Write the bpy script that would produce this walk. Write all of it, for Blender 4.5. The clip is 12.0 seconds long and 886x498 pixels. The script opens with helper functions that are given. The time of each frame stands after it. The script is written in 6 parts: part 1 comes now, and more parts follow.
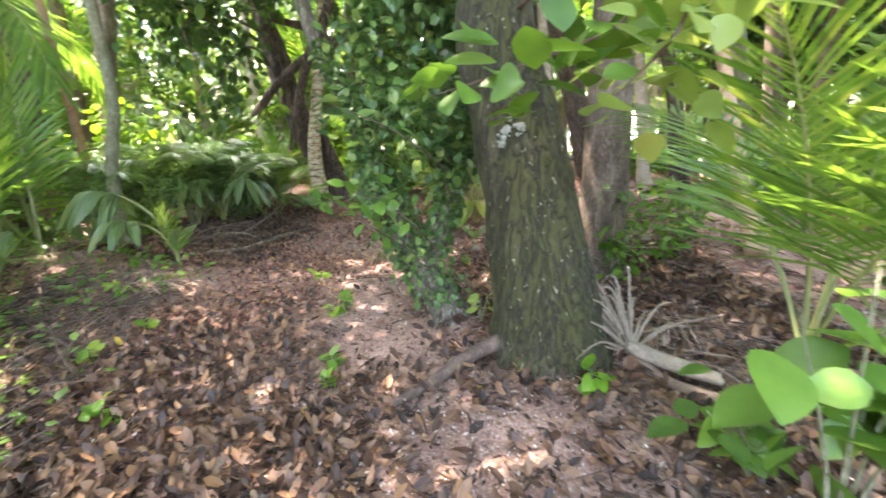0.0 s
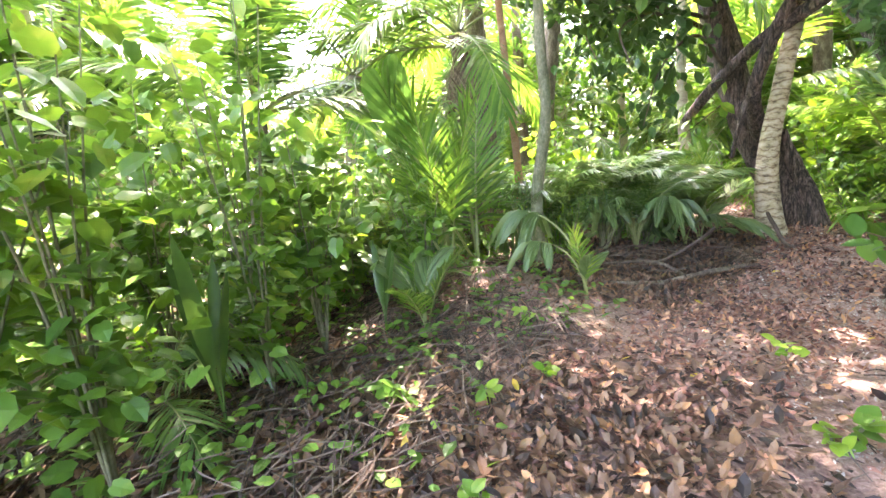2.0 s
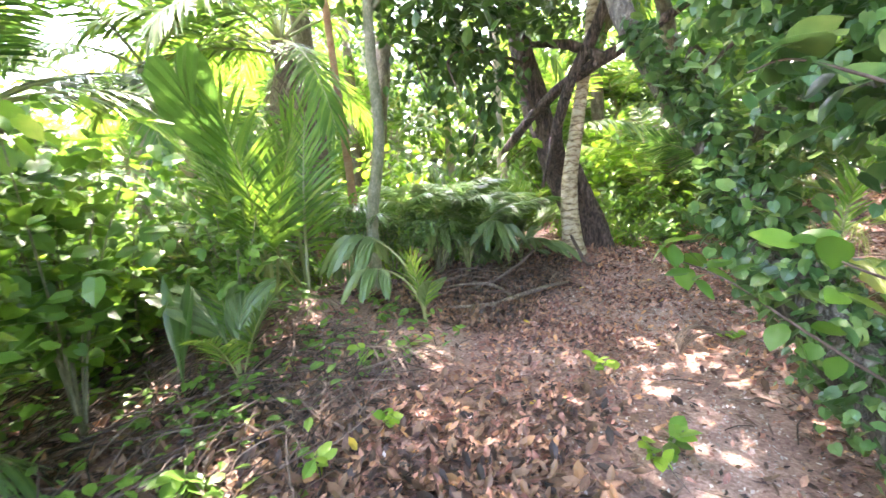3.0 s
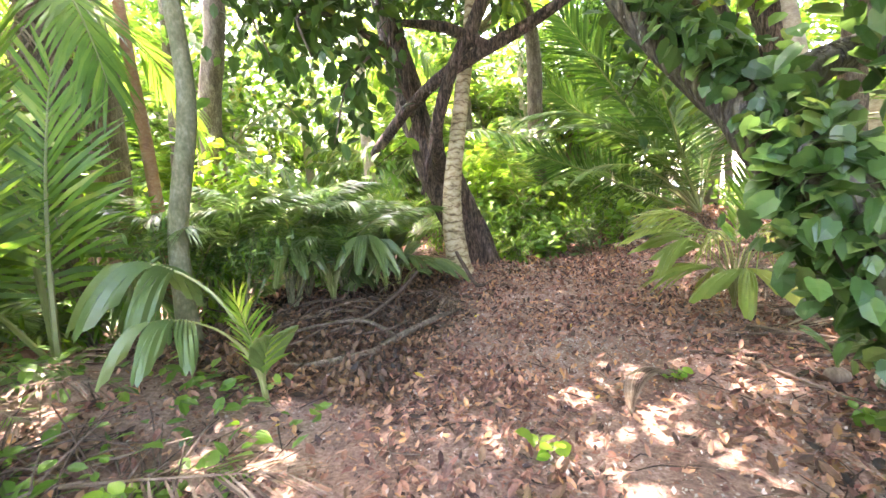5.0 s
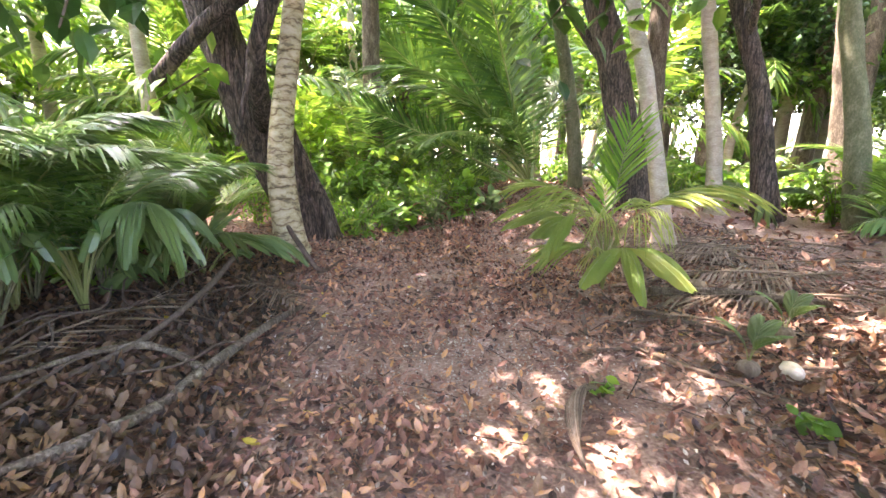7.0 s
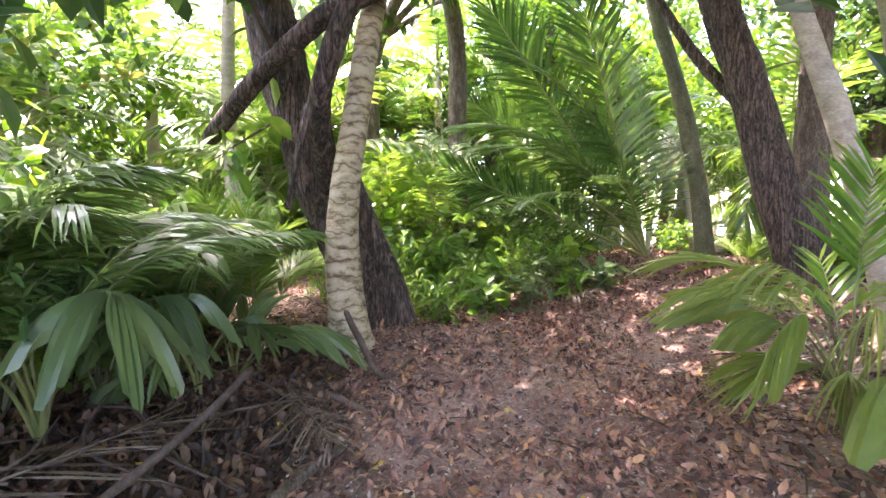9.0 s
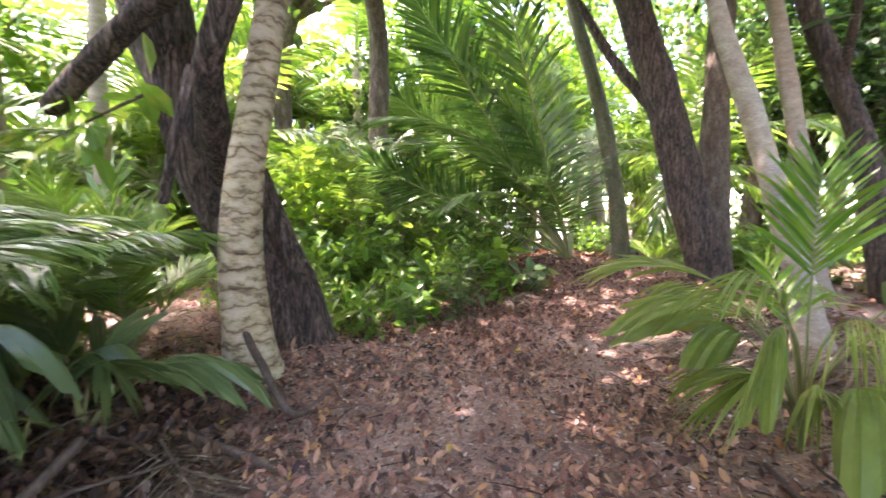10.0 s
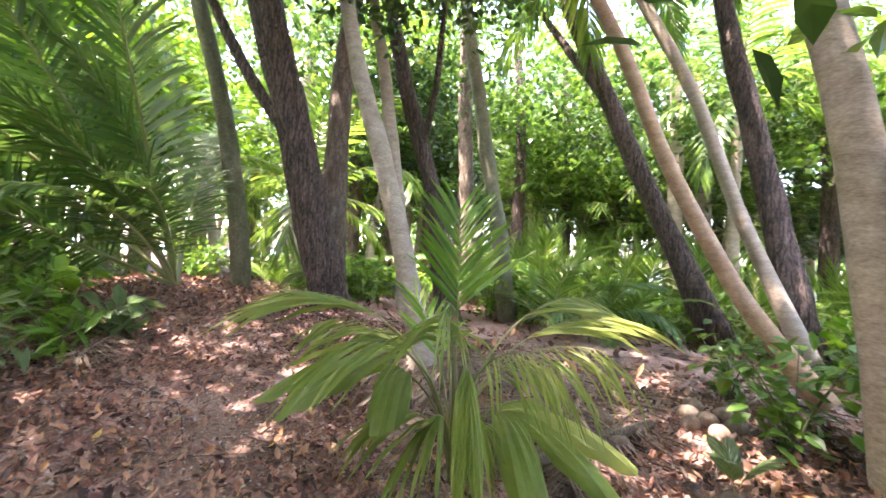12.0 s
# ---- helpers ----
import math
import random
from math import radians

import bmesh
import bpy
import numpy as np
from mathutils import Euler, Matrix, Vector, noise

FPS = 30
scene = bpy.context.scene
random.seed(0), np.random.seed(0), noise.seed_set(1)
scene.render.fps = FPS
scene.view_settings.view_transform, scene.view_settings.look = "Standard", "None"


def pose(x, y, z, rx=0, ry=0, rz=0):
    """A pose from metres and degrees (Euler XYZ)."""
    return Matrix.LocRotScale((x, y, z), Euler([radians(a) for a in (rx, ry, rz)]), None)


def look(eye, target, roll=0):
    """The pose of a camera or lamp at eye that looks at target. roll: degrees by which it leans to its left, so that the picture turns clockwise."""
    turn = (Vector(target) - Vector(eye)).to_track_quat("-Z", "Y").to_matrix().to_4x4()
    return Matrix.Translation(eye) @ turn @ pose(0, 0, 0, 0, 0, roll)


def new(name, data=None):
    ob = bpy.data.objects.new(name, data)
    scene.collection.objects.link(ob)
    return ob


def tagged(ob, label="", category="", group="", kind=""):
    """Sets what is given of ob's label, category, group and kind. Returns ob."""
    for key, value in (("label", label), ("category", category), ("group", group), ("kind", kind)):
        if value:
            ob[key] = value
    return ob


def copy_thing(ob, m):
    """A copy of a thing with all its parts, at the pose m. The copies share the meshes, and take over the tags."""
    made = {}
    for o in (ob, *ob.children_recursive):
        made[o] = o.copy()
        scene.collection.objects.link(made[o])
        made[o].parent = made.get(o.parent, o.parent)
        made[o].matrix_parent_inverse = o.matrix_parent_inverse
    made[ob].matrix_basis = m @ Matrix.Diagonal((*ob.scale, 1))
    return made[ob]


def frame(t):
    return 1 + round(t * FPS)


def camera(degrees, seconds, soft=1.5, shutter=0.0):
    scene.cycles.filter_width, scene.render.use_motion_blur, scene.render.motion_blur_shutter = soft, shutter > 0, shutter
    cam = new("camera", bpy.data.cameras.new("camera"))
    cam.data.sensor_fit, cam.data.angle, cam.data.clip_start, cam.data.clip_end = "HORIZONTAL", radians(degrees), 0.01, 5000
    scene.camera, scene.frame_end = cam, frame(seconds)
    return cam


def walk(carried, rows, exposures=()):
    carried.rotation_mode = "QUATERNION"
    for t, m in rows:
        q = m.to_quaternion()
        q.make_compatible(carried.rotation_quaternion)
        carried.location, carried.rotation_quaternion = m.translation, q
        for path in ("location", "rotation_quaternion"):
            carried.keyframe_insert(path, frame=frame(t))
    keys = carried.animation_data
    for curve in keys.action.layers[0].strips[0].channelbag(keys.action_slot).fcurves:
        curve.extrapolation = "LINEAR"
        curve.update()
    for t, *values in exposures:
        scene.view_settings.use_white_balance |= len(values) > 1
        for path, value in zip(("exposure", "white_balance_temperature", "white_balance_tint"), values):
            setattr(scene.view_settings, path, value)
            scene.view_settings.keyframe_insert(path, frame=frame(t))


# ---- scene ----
cam = camera(91.9, 12.0, soft=1.5, shutter=0.2)
METRES, EYE, TILT, LEAN, TURN = 7.6, 1.5, 0.0, 0.0, 0.0
ROWS = [
    (0.0, 0.0, 0.0, 0.0, -0.36, -15.14, 1.34),
    (0.5, -0.0372, 0.0386, -0.0037, 15.02, -14.55, -0.73),
    (1.0, -0.0576, 0.0737, -0.0029, 21.45, -13.75, 2.63),
    (1.5, -0.0818, 0.12, -0.0102, 36.43, -11.75, 5.39),
    (2.0, -0.1008, 0.1488, -0.0129, 49.73, -9.4, 5.92),
    (2.5, -0.1213, 0.172, -0.018, 42.05, -10.1, 4.38),
    (3.0, -0.1351, 0.1935, -0.0128, 28.1, -8.48, 3.92),
    (3.5, -0.1479, 0.2308, -0.0196, 22.68, -7.67, 3.14),
    (5.5, -0.2393, 0.4206, -0.0316, 8.26, -7.2, 2.76),
    (6.0, -0.2562, 0.4665, -0.0321, 6.89, -6.08, 0.08),
    (6.5, -0.2708, 0.5026, -0.0334, -7.33, -4.62, -0.69),
    (7.0, -0.2703, 0.5365, -0.0426, -13.3, -12.28, -0.78),
    (7.5, -0.2659, 0.6021, -0.0407, -7.66, -6.64, 1.13),
    (9.5, -0.2584, 0.7567, -0.0487, -2.4, -3.34, -0.14),
    (10.0, -0.2631, 0.7973, -0.0485, -13.32, -3.26, -0.53),
    (10.5, -0.2593, 0.8231, -0.047, -33.78, -2.06, -3.72),
    (11.0, -0.2373, 0.8492, -0.0514, -53.55, 0.41, -4.77),
    (11.5, -0.2247, 0.8805, -0.0492, -54.81, 0.78, -5.55),
    (12.0, -0.2337, 0.9053, -0.046, -63.0, 1.5, -3.77),
]
EXPOSURE = [(0.0, 4.85, 7200, 19), (1.0, 5.0, 7200, 20), (2.5, 5.25, 6800, 23), (3.5, 5.15, 6700, 23), (5.5, 5.35, 7400, 25), (6.5, 5.15, 7000, 25), (7.0, 5.05, 7000, 27), (9.5, 4.8, 6700, 32), (10.5, 4.75, 6800, 30), (11.0, 4.75, 6700, 28), (12.0, 4.7, 6700, 28)]
walk(cam, [(t, pose(0, 0, EYE, TILT, LEAN, TURN) @ pose(METRES * x, METRES * y, METRES * z, 90 + pitch, roll, yaw)) for t, x, y, z, yaw, pitch, roll in ROWS], EXPOSURE)

# ---------------------------------------------------------------- light
SUN_AZ, SUN_EL = -50.0, 68.0   # degrees clockwise from +y, degrees up
world = bpy.data.worlds.new("sky")
scene.world = world
world.use_nodes = True
wn = world.node_tree.nodes
sky = wn.new("ShaderNodeTexSky")
sky.sky_type = "NISHITA"
sky.sun_disc = False
sky.sun_elevation, sky.sun_rotation = radians(SUN_EL), radians(SUN_AZ % 360)
sky.air_density, sky.dust_density, sky.ozone_density = 1.0, 3.0, 1.0
wn["Background"].inputs[1].default_value = 0.15
world.node_tree.links.new(sky.outputs[0], wn["Background"].inputs[0])
sun = new("sun", bpy.data.lights.new("sun", "SUN"))
sun.data.energy, sun.data.angle, sun.data.color = 2.0, radians(0.8), (1.0, 0.94, 0.84)
az, el = radians(SUN_AZ), radians(SUN_EL)
sun.matrix_world = look((0, 0, 0), (-math.sin(az) * math.cos(el), -math.cos(az) * math.cos(el), -math.sin(el)))

# ---------------------------------------------------------------- materials
rng = np.random.default_rng(7)


def material(name):
    m = bpy.data.materials.new(name)
    m.use_nodes = True
    nt = m.node_tree
    return m, nt, nt.nodes["Principled BSDF"], nt.nodes["Material Output"]


def ramp(nt, colours):
    r = nt.nodes.new("ShaderNodeValToRGB")
    while len(r.color_ramp.elements) < len(colours):
        r.color_ramp.elements.new(0.5)
    for i, (e, (p, c)) in enumerate(zip(r.color_ramp.elements, colours)):
        e.position, e.color = p, (*c, 1)
    return r


def noise_node(nt, scale, detail=4.0, rough=0.55, stretch=(1, 1, 1), distort=0.0):
    tc, mp, nz = nt.nodes.new("ShaderNodeTexCoord"), nt.nodes.new("ShaderNodeMapping"), nt.nodes.new("ShaderNodeTexNoise")
    mp.inputs["Scale"].default_value = stretch
    nz.inputs["Scale"].default_value, nz.inputs["Detail"].default_value, nz.inputs["Roughness"].default_value = scale, detail, rough
    nz.inputs["Distortion"].default_value = distort
    nt.links.new(tc.outputs["Object"], mp.inputs[0])
    nt.links.new(mp.outputs[0], nz.inputs["Vector"])
    return nz


def leaf_material(name, colours, glow=0.4, gloss=0.38, spread=0.35):
    """Leaves: a colour for each leaf and each plant, gloss on top, light coming through."""
    m, nt, bsdf, out = material(name)
    geo, info, add = nt.nodes.new("ShaderNodeNewGeometry"), nt.nodes.new("ShaderNodeObjectInfo"), nt.nodes.new("ShaderNodeMath")
    mul = nt.nodes.new("ShaderNodeMath")
    mul.operation, add.operation = "MULTIPLY", "ADD"
    mul.inputs[1].default_value = spread
    nz = noise_node(nt, 7.0, 3)
    nt.links.new(info.outputs["Random"], mul.inputs[0])
    mix = nt.nodes.new("ShaderNodeMath")
    mix.operation = "MULTIPLY_ADD"
    mix.inputs[1].default_value = 0.6
    nt.links.new(geo.outputs["Random Per Island"], mix.inputs[0])
    nt.links.new(mul.outputs[0], mix.inputs[2])
    nt.links.new(mix.outputs[0], add.inputs[0])
    sc = nt.nodes.new("ShaderNodeMath")
    sc.operation = "MULTIPLY_ADD"
    sc.inputs[1].default_value, sc.inputs[2].default_value = 0.6, -0.2
    nt.links.new(nz.outputs["Fac"], sc.inputs[0])
    nt.links.new(sc.outputs[0], add.inputs[1])
    r = ramp(nt, colours)
    nt.links.new(add.outputs[0], r.inputs[0])
    nt.links.new(r.outputs[0], bsdf.inputs["Base Color"])
    bsdf.inputs["Roughness"].default_value = gloss
    bsdf.inputs["Specular IOR Level"].default_value = 0.5
    tr, ms = nt.nodes.new("ShaderNodeBsdfTranslucent"), nt.nodes.new("ShaderNodeMixShader")
    hue = nt.nodes.new("ShaderNodeHueSaturation")
    hue.inputs["Hue"].default_value, hue.inputs["Saturation"].default_value, hue.inputs["Value"].default_value = 0.484, 1.05, 1.75
    nt.links.new(r.outputs[0], hue.inputs["Color"])
    nt.links.new(hue.outputs[0], tr.inputs["Color"])
    ms.inputs[0].default_value = glow * 0.8
    nt.links.new(bsdf.outputs[0], ms.inputs[1])
    nt.links.new(tr.outputs[0], ms.inputs[2])
    nt.links.new(ms.outputs[0], out.inputs["Surface"])
    return m


def rough_material(name, colours, scale, stretch=(1, 1, 1), bump=0.5, dist=0.02, gloss=0.9, fine=None, island=0.0):
    """Bark, soil and dead matter: two scales of noise for colour, the same for relief."""
    m, nt, bsdf, out = material(name)
    a = noise_node(nt, scale, 6, 0.6, stretch, 0.4)
    b = noise_node(nt, fine or scale * 6, 4, 0.6, stretch)
    mx = nt.nodes.new("ShaderNodeMath")
    mx.operation = "MULTIPLY_ADD"
    mx.inputs[1].default_value = 0.5
    half = nt.nodes.new("ShaderNodeMath")
    half.operation = "MULTIPLY"
    half.inputs[1].default_value = 0.5
    nt.links.new(b.outputs["Fac"], half.inputs[0])
    nt.links.new(a.outputs["Fac"], mx.inputs[0])
    nt.links.new(half.outputs[0], mx.inputs[2])
    fac = mx.outputs[0]
    if island:
        geo, isl = nt.nodes.new("ShaderNodeNewGeometry"), nt.nodes.new("ShaderNodeMath")
        isl.operation = "MULTIPLY_ADD"
        isl.inputs[1].default_value = island
        off = nt.nodes.new("ShaderNodeMath")
        off.operation = "SUBTRACT"
        off.inputs[1].default_value = island / 2
        nt.links.new(geo.outputs["Random Per Island"], isl.inputs[0])
        nt.links.new(fac, off.inputs[0])
        nt.links.new(off.outputs[0], isl.inputs[2])
        fac = isl.outputs[0]
    r = ramp(nt, colours)
    nt.links.new(fac, r.inputs[0])
    nt.links.new(r.outputs[0], bsdf.inputs["Base Color"])
    bsdf.inputs["Roughness"].default_value = gloss
    if bump:
        bp = nt.nodes.new("ShaderNodeBump")
        bp.inputs["Strength"].default_value, bp.inputs["Distance"].default_value = bump, dist
        nt.links.new(mx.outputs[0], bp.inputs["Height"])
        nt.links.new(bp.outputs[0], bsdf.inputs["Normal"])
    return m


M_SOIL = rough_material("soil", [(0.3, (0.055, 0.033, 0.025)), (0.48, (0.2, 0.122, 0.095)), (0.66, (0.42, 0.295, 0.24))], 1.3, bump=0.9, dist=0.03, fine=40)
# darker litter colour, also standing in for shade in the bank's hollow
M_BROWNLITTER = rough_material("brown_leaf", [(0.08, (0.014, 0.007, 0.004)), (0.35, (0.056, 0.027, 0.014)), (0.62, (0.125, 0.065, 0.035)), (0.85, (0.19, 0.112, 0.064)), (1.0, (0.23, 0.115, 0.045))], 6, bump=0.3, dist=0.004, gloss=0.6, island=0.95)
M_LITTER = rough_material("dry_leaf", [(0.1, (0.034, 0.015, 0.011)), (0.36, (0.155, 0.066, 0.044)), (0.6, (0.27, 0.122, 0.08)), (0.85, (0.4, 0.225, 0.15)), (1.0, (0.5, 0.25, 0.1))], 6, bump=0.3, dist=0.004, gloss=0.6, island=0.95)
M_GREYLITTER = rough_material("grey_leaf", [(0.1, (0.1, 0.074, 0.06)), (0.5, (0.29, 0.225, 0.19)), (0.9, (0.52, 0.45, 0.4))], 8, bump=0.3, dist=0.004, gloss=0.7, island=0.8)
M_TWIG = rough_material("dead_twig", [(0.2, (0.022, 0.014, 0.01)), (0.5, (0.068, 0.045, 0.033)), (0.85, (0.19, 0.145, 0.11))], 9, (1, 1, 0.3), island=0.6)
M_DEADFROND = rough_material("dead_frond", [(0.2, (0.06, 0.038, 0.025)), (0.5, (0.16, 0.11, 0.076)), (0.85, (0.34, 0.26, 0.195))], 12, island=0.5, bump=0.3)
M_BROWNBARK = rough_material("brown_bark", [(0.34, (0.035, 0.026, 0.018)), (0.5, (0.125, 0.092, 0.066)), (0.66, (0.28, 0.23, 0.175))], 11, (1, 1, 0.3), bump=1.0, dist=0.04)
M_PALEBARK = rough_material("pale_bark", [(0.3, (0.2, 0.15, 0.11)), (0.5, (0.38, 0.31, 0.24)), (0.68, (0.55, 0.47, 0.38))], 5, (1, 1, 2.5), bump=0.4, dist=0.01, fine=30)
M_ORANGEBARK = rough_material("orange_bark", [(0.3, (0.22, 0.14, 0.09)), (0.5, (0.42, 0.27, 0.17)), (0.68, (0.56, 0.42, 0.3))], 4, (1, 1, 2.0), bump=0.4, dist=0.01, fine=30)
M_REDBARK = rough_material("red_bark", [(0.3, (0.2, 0.09, 0.05)), (0.5, (0.36, 0.19, 0.11)), (0.7, (0.45, 0.3, 0.2))], 5, (1, 1, 1.6), bump=0.4, dist=0.01)
M_GREENBARK = rough_material("mossy_thin_bark", [(0.3, (0.06, 0.07, 0.035)), (0.5, (0.15, 0.15, 0.085)), (0.7, (0.3, 0.28, 0.2))], 7, (1, 1, 0.6), bump=0.4, dist=0.01)
M_HUSK = rough_material("husk", [(0.3, (0.08, 0.055, 0.038)), (0.5, (0.17, 0.125, 0.09)), (0.7, (0.3, 0.245, 0.19))], 8, (1, 1, 0.3), bump=0.5)
M_PALENUT = rough_material("pale_nut", [(0.3, (0.4, 0.33, 0.26)), (0.5, (0.62, 0.55, 0.47)), (0.7, (0.7, 0.64, 0.57))], 5, bump=0.3)
M_LICHEN = rough_material("lichen", [(0.35, (0.13, 0.14, 0.115)), (0.6, (0.3, 0.32, 0.27))], 40, bump=0.6, dist=0.01)
M_STONE = rough_material("stone", [(0.3, (0.2, 0.18, 0.16)), (0.6, (0.42, 0.38, 0.33))], 6, bump=0.5)

M_PALM = leaf_material("palm_green", [(0.05, (0.032, 0.08, 0.013)), (0.45, (0.075, 0.165, 0.023)), (0.8, (0.13, 0.23, 0.034)), (1.0, (0.22, 0.28, 0.055))], 0.46, 0.38)
M_PALMDARK = leaf_material("palm_deep_green", [(0.05, (0.038, 0.09, 0.024)), (0.5, (0.078, 0.16, 0.038)), (1.0, (0.15, 0.235, 0.06))], 0.4, 0.28)
M_FEATHER = leaf_material("feather_green", [(0.05, (0.022, 0.066, 0.014)), (0.5, (0.052, 0.126, 0.024)), (1.0, (0.115, 0.2, 0.038))], 0.38, 0.3)
M_FRESH = leaf_material("fresh_green", [(0.05, (0.05, 0.14, 0.012)), (0.5, (0.1, 0.23, 0.02)), (1.0, (0.2, 0.32, 0.035))], 0.45, 0.35)
M_BROAD = leaf_material("pleated_green", [(0.05, (0.062, 0.105, 0.036)), (0.5, (0.1, 0.16, 0.052)), (1.0, (0.16, 0.215, 0.066))], 0.35, 0.36)
M_LIME = leaf_material("yellow_green", [(0.05, (0.13, 0.2, 0.04)), (0.5, (0.2, 0.28, 0.06)), (1.0, (0.31, 0.34, 0.09))], 0.48, 0.36)
M_SHRUB = leaf_material("shrub_green", [(0.05, (0.036, 0.092, 0.014)), (0.5, (0.078, 0.175, 0.024)), (0.85, (0.12, 0.235, 0.03)), (1.0, (0.24, 0.3, 0.055))], 0.42, 0.4)
M_VINE = leaf_material("vine_green", [(0.05, (0.018, 0.052, 0.018)), (0.45, (0.04, 0.098, 0.028)), (0.8, (0.08, 0.165, 0.042)), (1.0, (0.19, 0.27, 0.075))], 0.38, 0.3)
M_TREELEAF = leaf_material("tree_green", [(0.05, (0.016, 0.045, 0.012)), (0.5, (0.035, 0.085, 0.018)), (0.9, (0.07, 0.14, 0.025)), (1.0, (0.2, 0.2, 0.04))], 0.33, 0.33)
M_STALK = leaf_material("stalk_green", [(0.0, (0.11, 0.15, 0.04)), (0.6, (0.2, 0.23, 0.08)), (1.0, (0.36, 0.34, 0.16))], 0.05, 0.4)
M_YELLOW = leaf_material("yellow_leaf", [(0.0, (0.4, 0.3, 0.04)), (1.0, (0.55, 0.42, 0.1))], 0.3, 0.45)


def plate_bark(name, colours, crack, moss, speck, scale, tall=0.32, moss_at=(0.46, 0.58), depth=0.0):
    """Thick bark: long ridges with dark cracks between, moss over it and pale lichen specks."""
    m, nt, bsdf, out = material(name)
    lines = noise_node(nt, scale, 4, 0.55, (1, 1, tall), 0.5)
    off, dist = nt.nodes.new("ShaderNodeMath"), nt.nodes.new("ShaderNodeMath")
    off.operation, dist.operation = "SUBTRACT", "ABSOLUTE"
    off.inputs[1].default_value = 0.5
    nt.links.new(lines.outputs["Fac"], off.inputs[0])
    nt.links.new(off.outputs[0], dist.inputs[0])
    edge = ramp(nt, [(0.0, (depth, depth, depth)), (0.03, (0.5 + depth / 2, 0.5 + depth / 2, 0.5 + depth / 2)), (0.1, (1, 1, 1))])
    nt.links.new(dist.outputs[0], edge.inputs[0])
    grain = noise_node(nt, scale * 2.4, 6, 0.7, (1, 1, 0.4), 0.3)
    base = ramp(nt, colours)
    nt.links.new(grain.outputs["Fac"], base.inputs[0])

    def over(low, top, fac):
        mx = nt.nodes.new("ShaderNodeMix")
        mx.data_type = "RGBA"
        nt.links.new(fac, mx.inputs["Factor"])
        if isinstance(low, tuple):
            mx.inputs["A"].default_value = (*low, 1)
        else:
            nt.links.new(low, mx.inputs["A"])
        if isinstance(top, tuple):
            mx.inputs["B"].default_value = (*top, 1)
        else:
            nt.links.new(top, mx.inputs["B"])
        return mx.outputs["Result"]

    col = base.outputs[0]
    if moss:
        patch = ramp(nt, [(moss_at[0], (0, 0, 0)), (moss_at[1], (0.85, 0.85, 0.85))])
        nt.links.new(noise_node(nt, 4.5, 7, 0.68, (1, 1, 0.6), 0.5).outputs["Fac"], patch.inputs[0])
        col = over(col, moss, patch.outputs[0])
    col = over(crack, col, edge.outputs[0])
    if speck:
        dots = ramp(nt, [(0.655, (0, 0, 0)), (0.69, (0.9, 0.9, 0.9))])
        nt.links.new(noise_node(nt, 26, 3, 0.6, (1, 1, 0.5), 0.6).outputs["Fac"], dots.inputs[0])
        col = over(col, speck, dots.outputs[0])
    nt.links.new(col, bsdf.inputs["Base Color"])
    bsdf.inputs["Roughness"].default_value = 0.88
    hgt = nt.nodes.new("ShaderNodeMath")
    hgt.operation = "MULTIPLY_ADD"
    hgt.inputs[1].default_value = 0.35
    nt.links.new(grain.outputs["Fac"], hgt.inputs[0])
    nt.links.new(edge.outputs[0], hgt.inputs[2])
    bp = nt.nodes.new("ShaderNodeBump")
    bp.inputs["Strength"].default_value, bp.inputs["Distance"].default_value = 0.9, 0.03
    nt.links.new(hgt.outputs[0], bp.inputs["Height"])
    nt.links.new(bp.outputs[0], bsdf.inputs["Normal"])
    return m


def ring_bark():
    """Pale palm stem: leaf scars in uneven bands, dark blotches, green foot."""
    m, nt, bsdf, out = material("ringed_bark")
    tc, sep = nt.nodes.new("ShaderNodeTexCoord"), nt.nodes.new("ShaderNodeSeparateXYZ")
    nt.links.new(tc.outputs["Object"], sep.inputs[0])
    wav = nt.nodes.new("ShaderNodeTexWave")
    wav.wave_type, wav.bands_direction = "BANDS", "Z"
    wav.inputs["Scale"].default_value, wav.inputs["Distortion"].default_value = 2.3, 6.0
    wav.inputs["Detail"].default_value, wav.inputs["Detail Scale"].default_value = 4, 2.2
    nt.links.new(tc.outputs["Object"], wav.inputs["Vector"])
    nz = noise_node(nt, 9, 5, 0.65, (1, 1, 2.0))
    r = ramp(nt, [(0.0, (0.2, 0.14, 0.09)), (0.04, (0.35, 0.27, 0.175)), (0.1, (0.44, 0.36, 0.245)), (1.0, (0.52, 0.44, 0.31))])
    nt.links.new(wav.outputs["Fac"], r.inputs[0])
    r2 = ramp(nt, [(0.38, (0.16, 0.13, 0.07)), (0.47, (0.75, 0.68, 0.52)), (0.58, (1, 1, 1))])
    nt.links.new(nz.outputs["Fac"], r2.inputs[0])
    mx = nt.nodes.new("ShaderNodeMix")
    mx.data_type, mx.blend_type = "RGBA", "MULTIPLY"
    mx.inputs["Factor"].default_value = 0.75
    nt.links.new(r.outputs[0], mx.inputs["A"])
    nt.links.new(r2.outputs[0], mx.inputs["B"])
    nt.links.new(mx.outputs["Result"], bsdf.inputs["Base Color"])
    bsdf.inputs["Roughness"].default_value = 0.85
    bp = nt.nodes.new("ShaderNodeBump")
    bp.inputs["Strength"].default_value, bp.inputs["Distance"].default_value = 0.6, 0.012
    nt.links.new(wav.outputs["Fac"], bp.inputs["Height"])
    nt.links.new(bp.outputs[0], bsdf.inputs["Normal"])
    return m


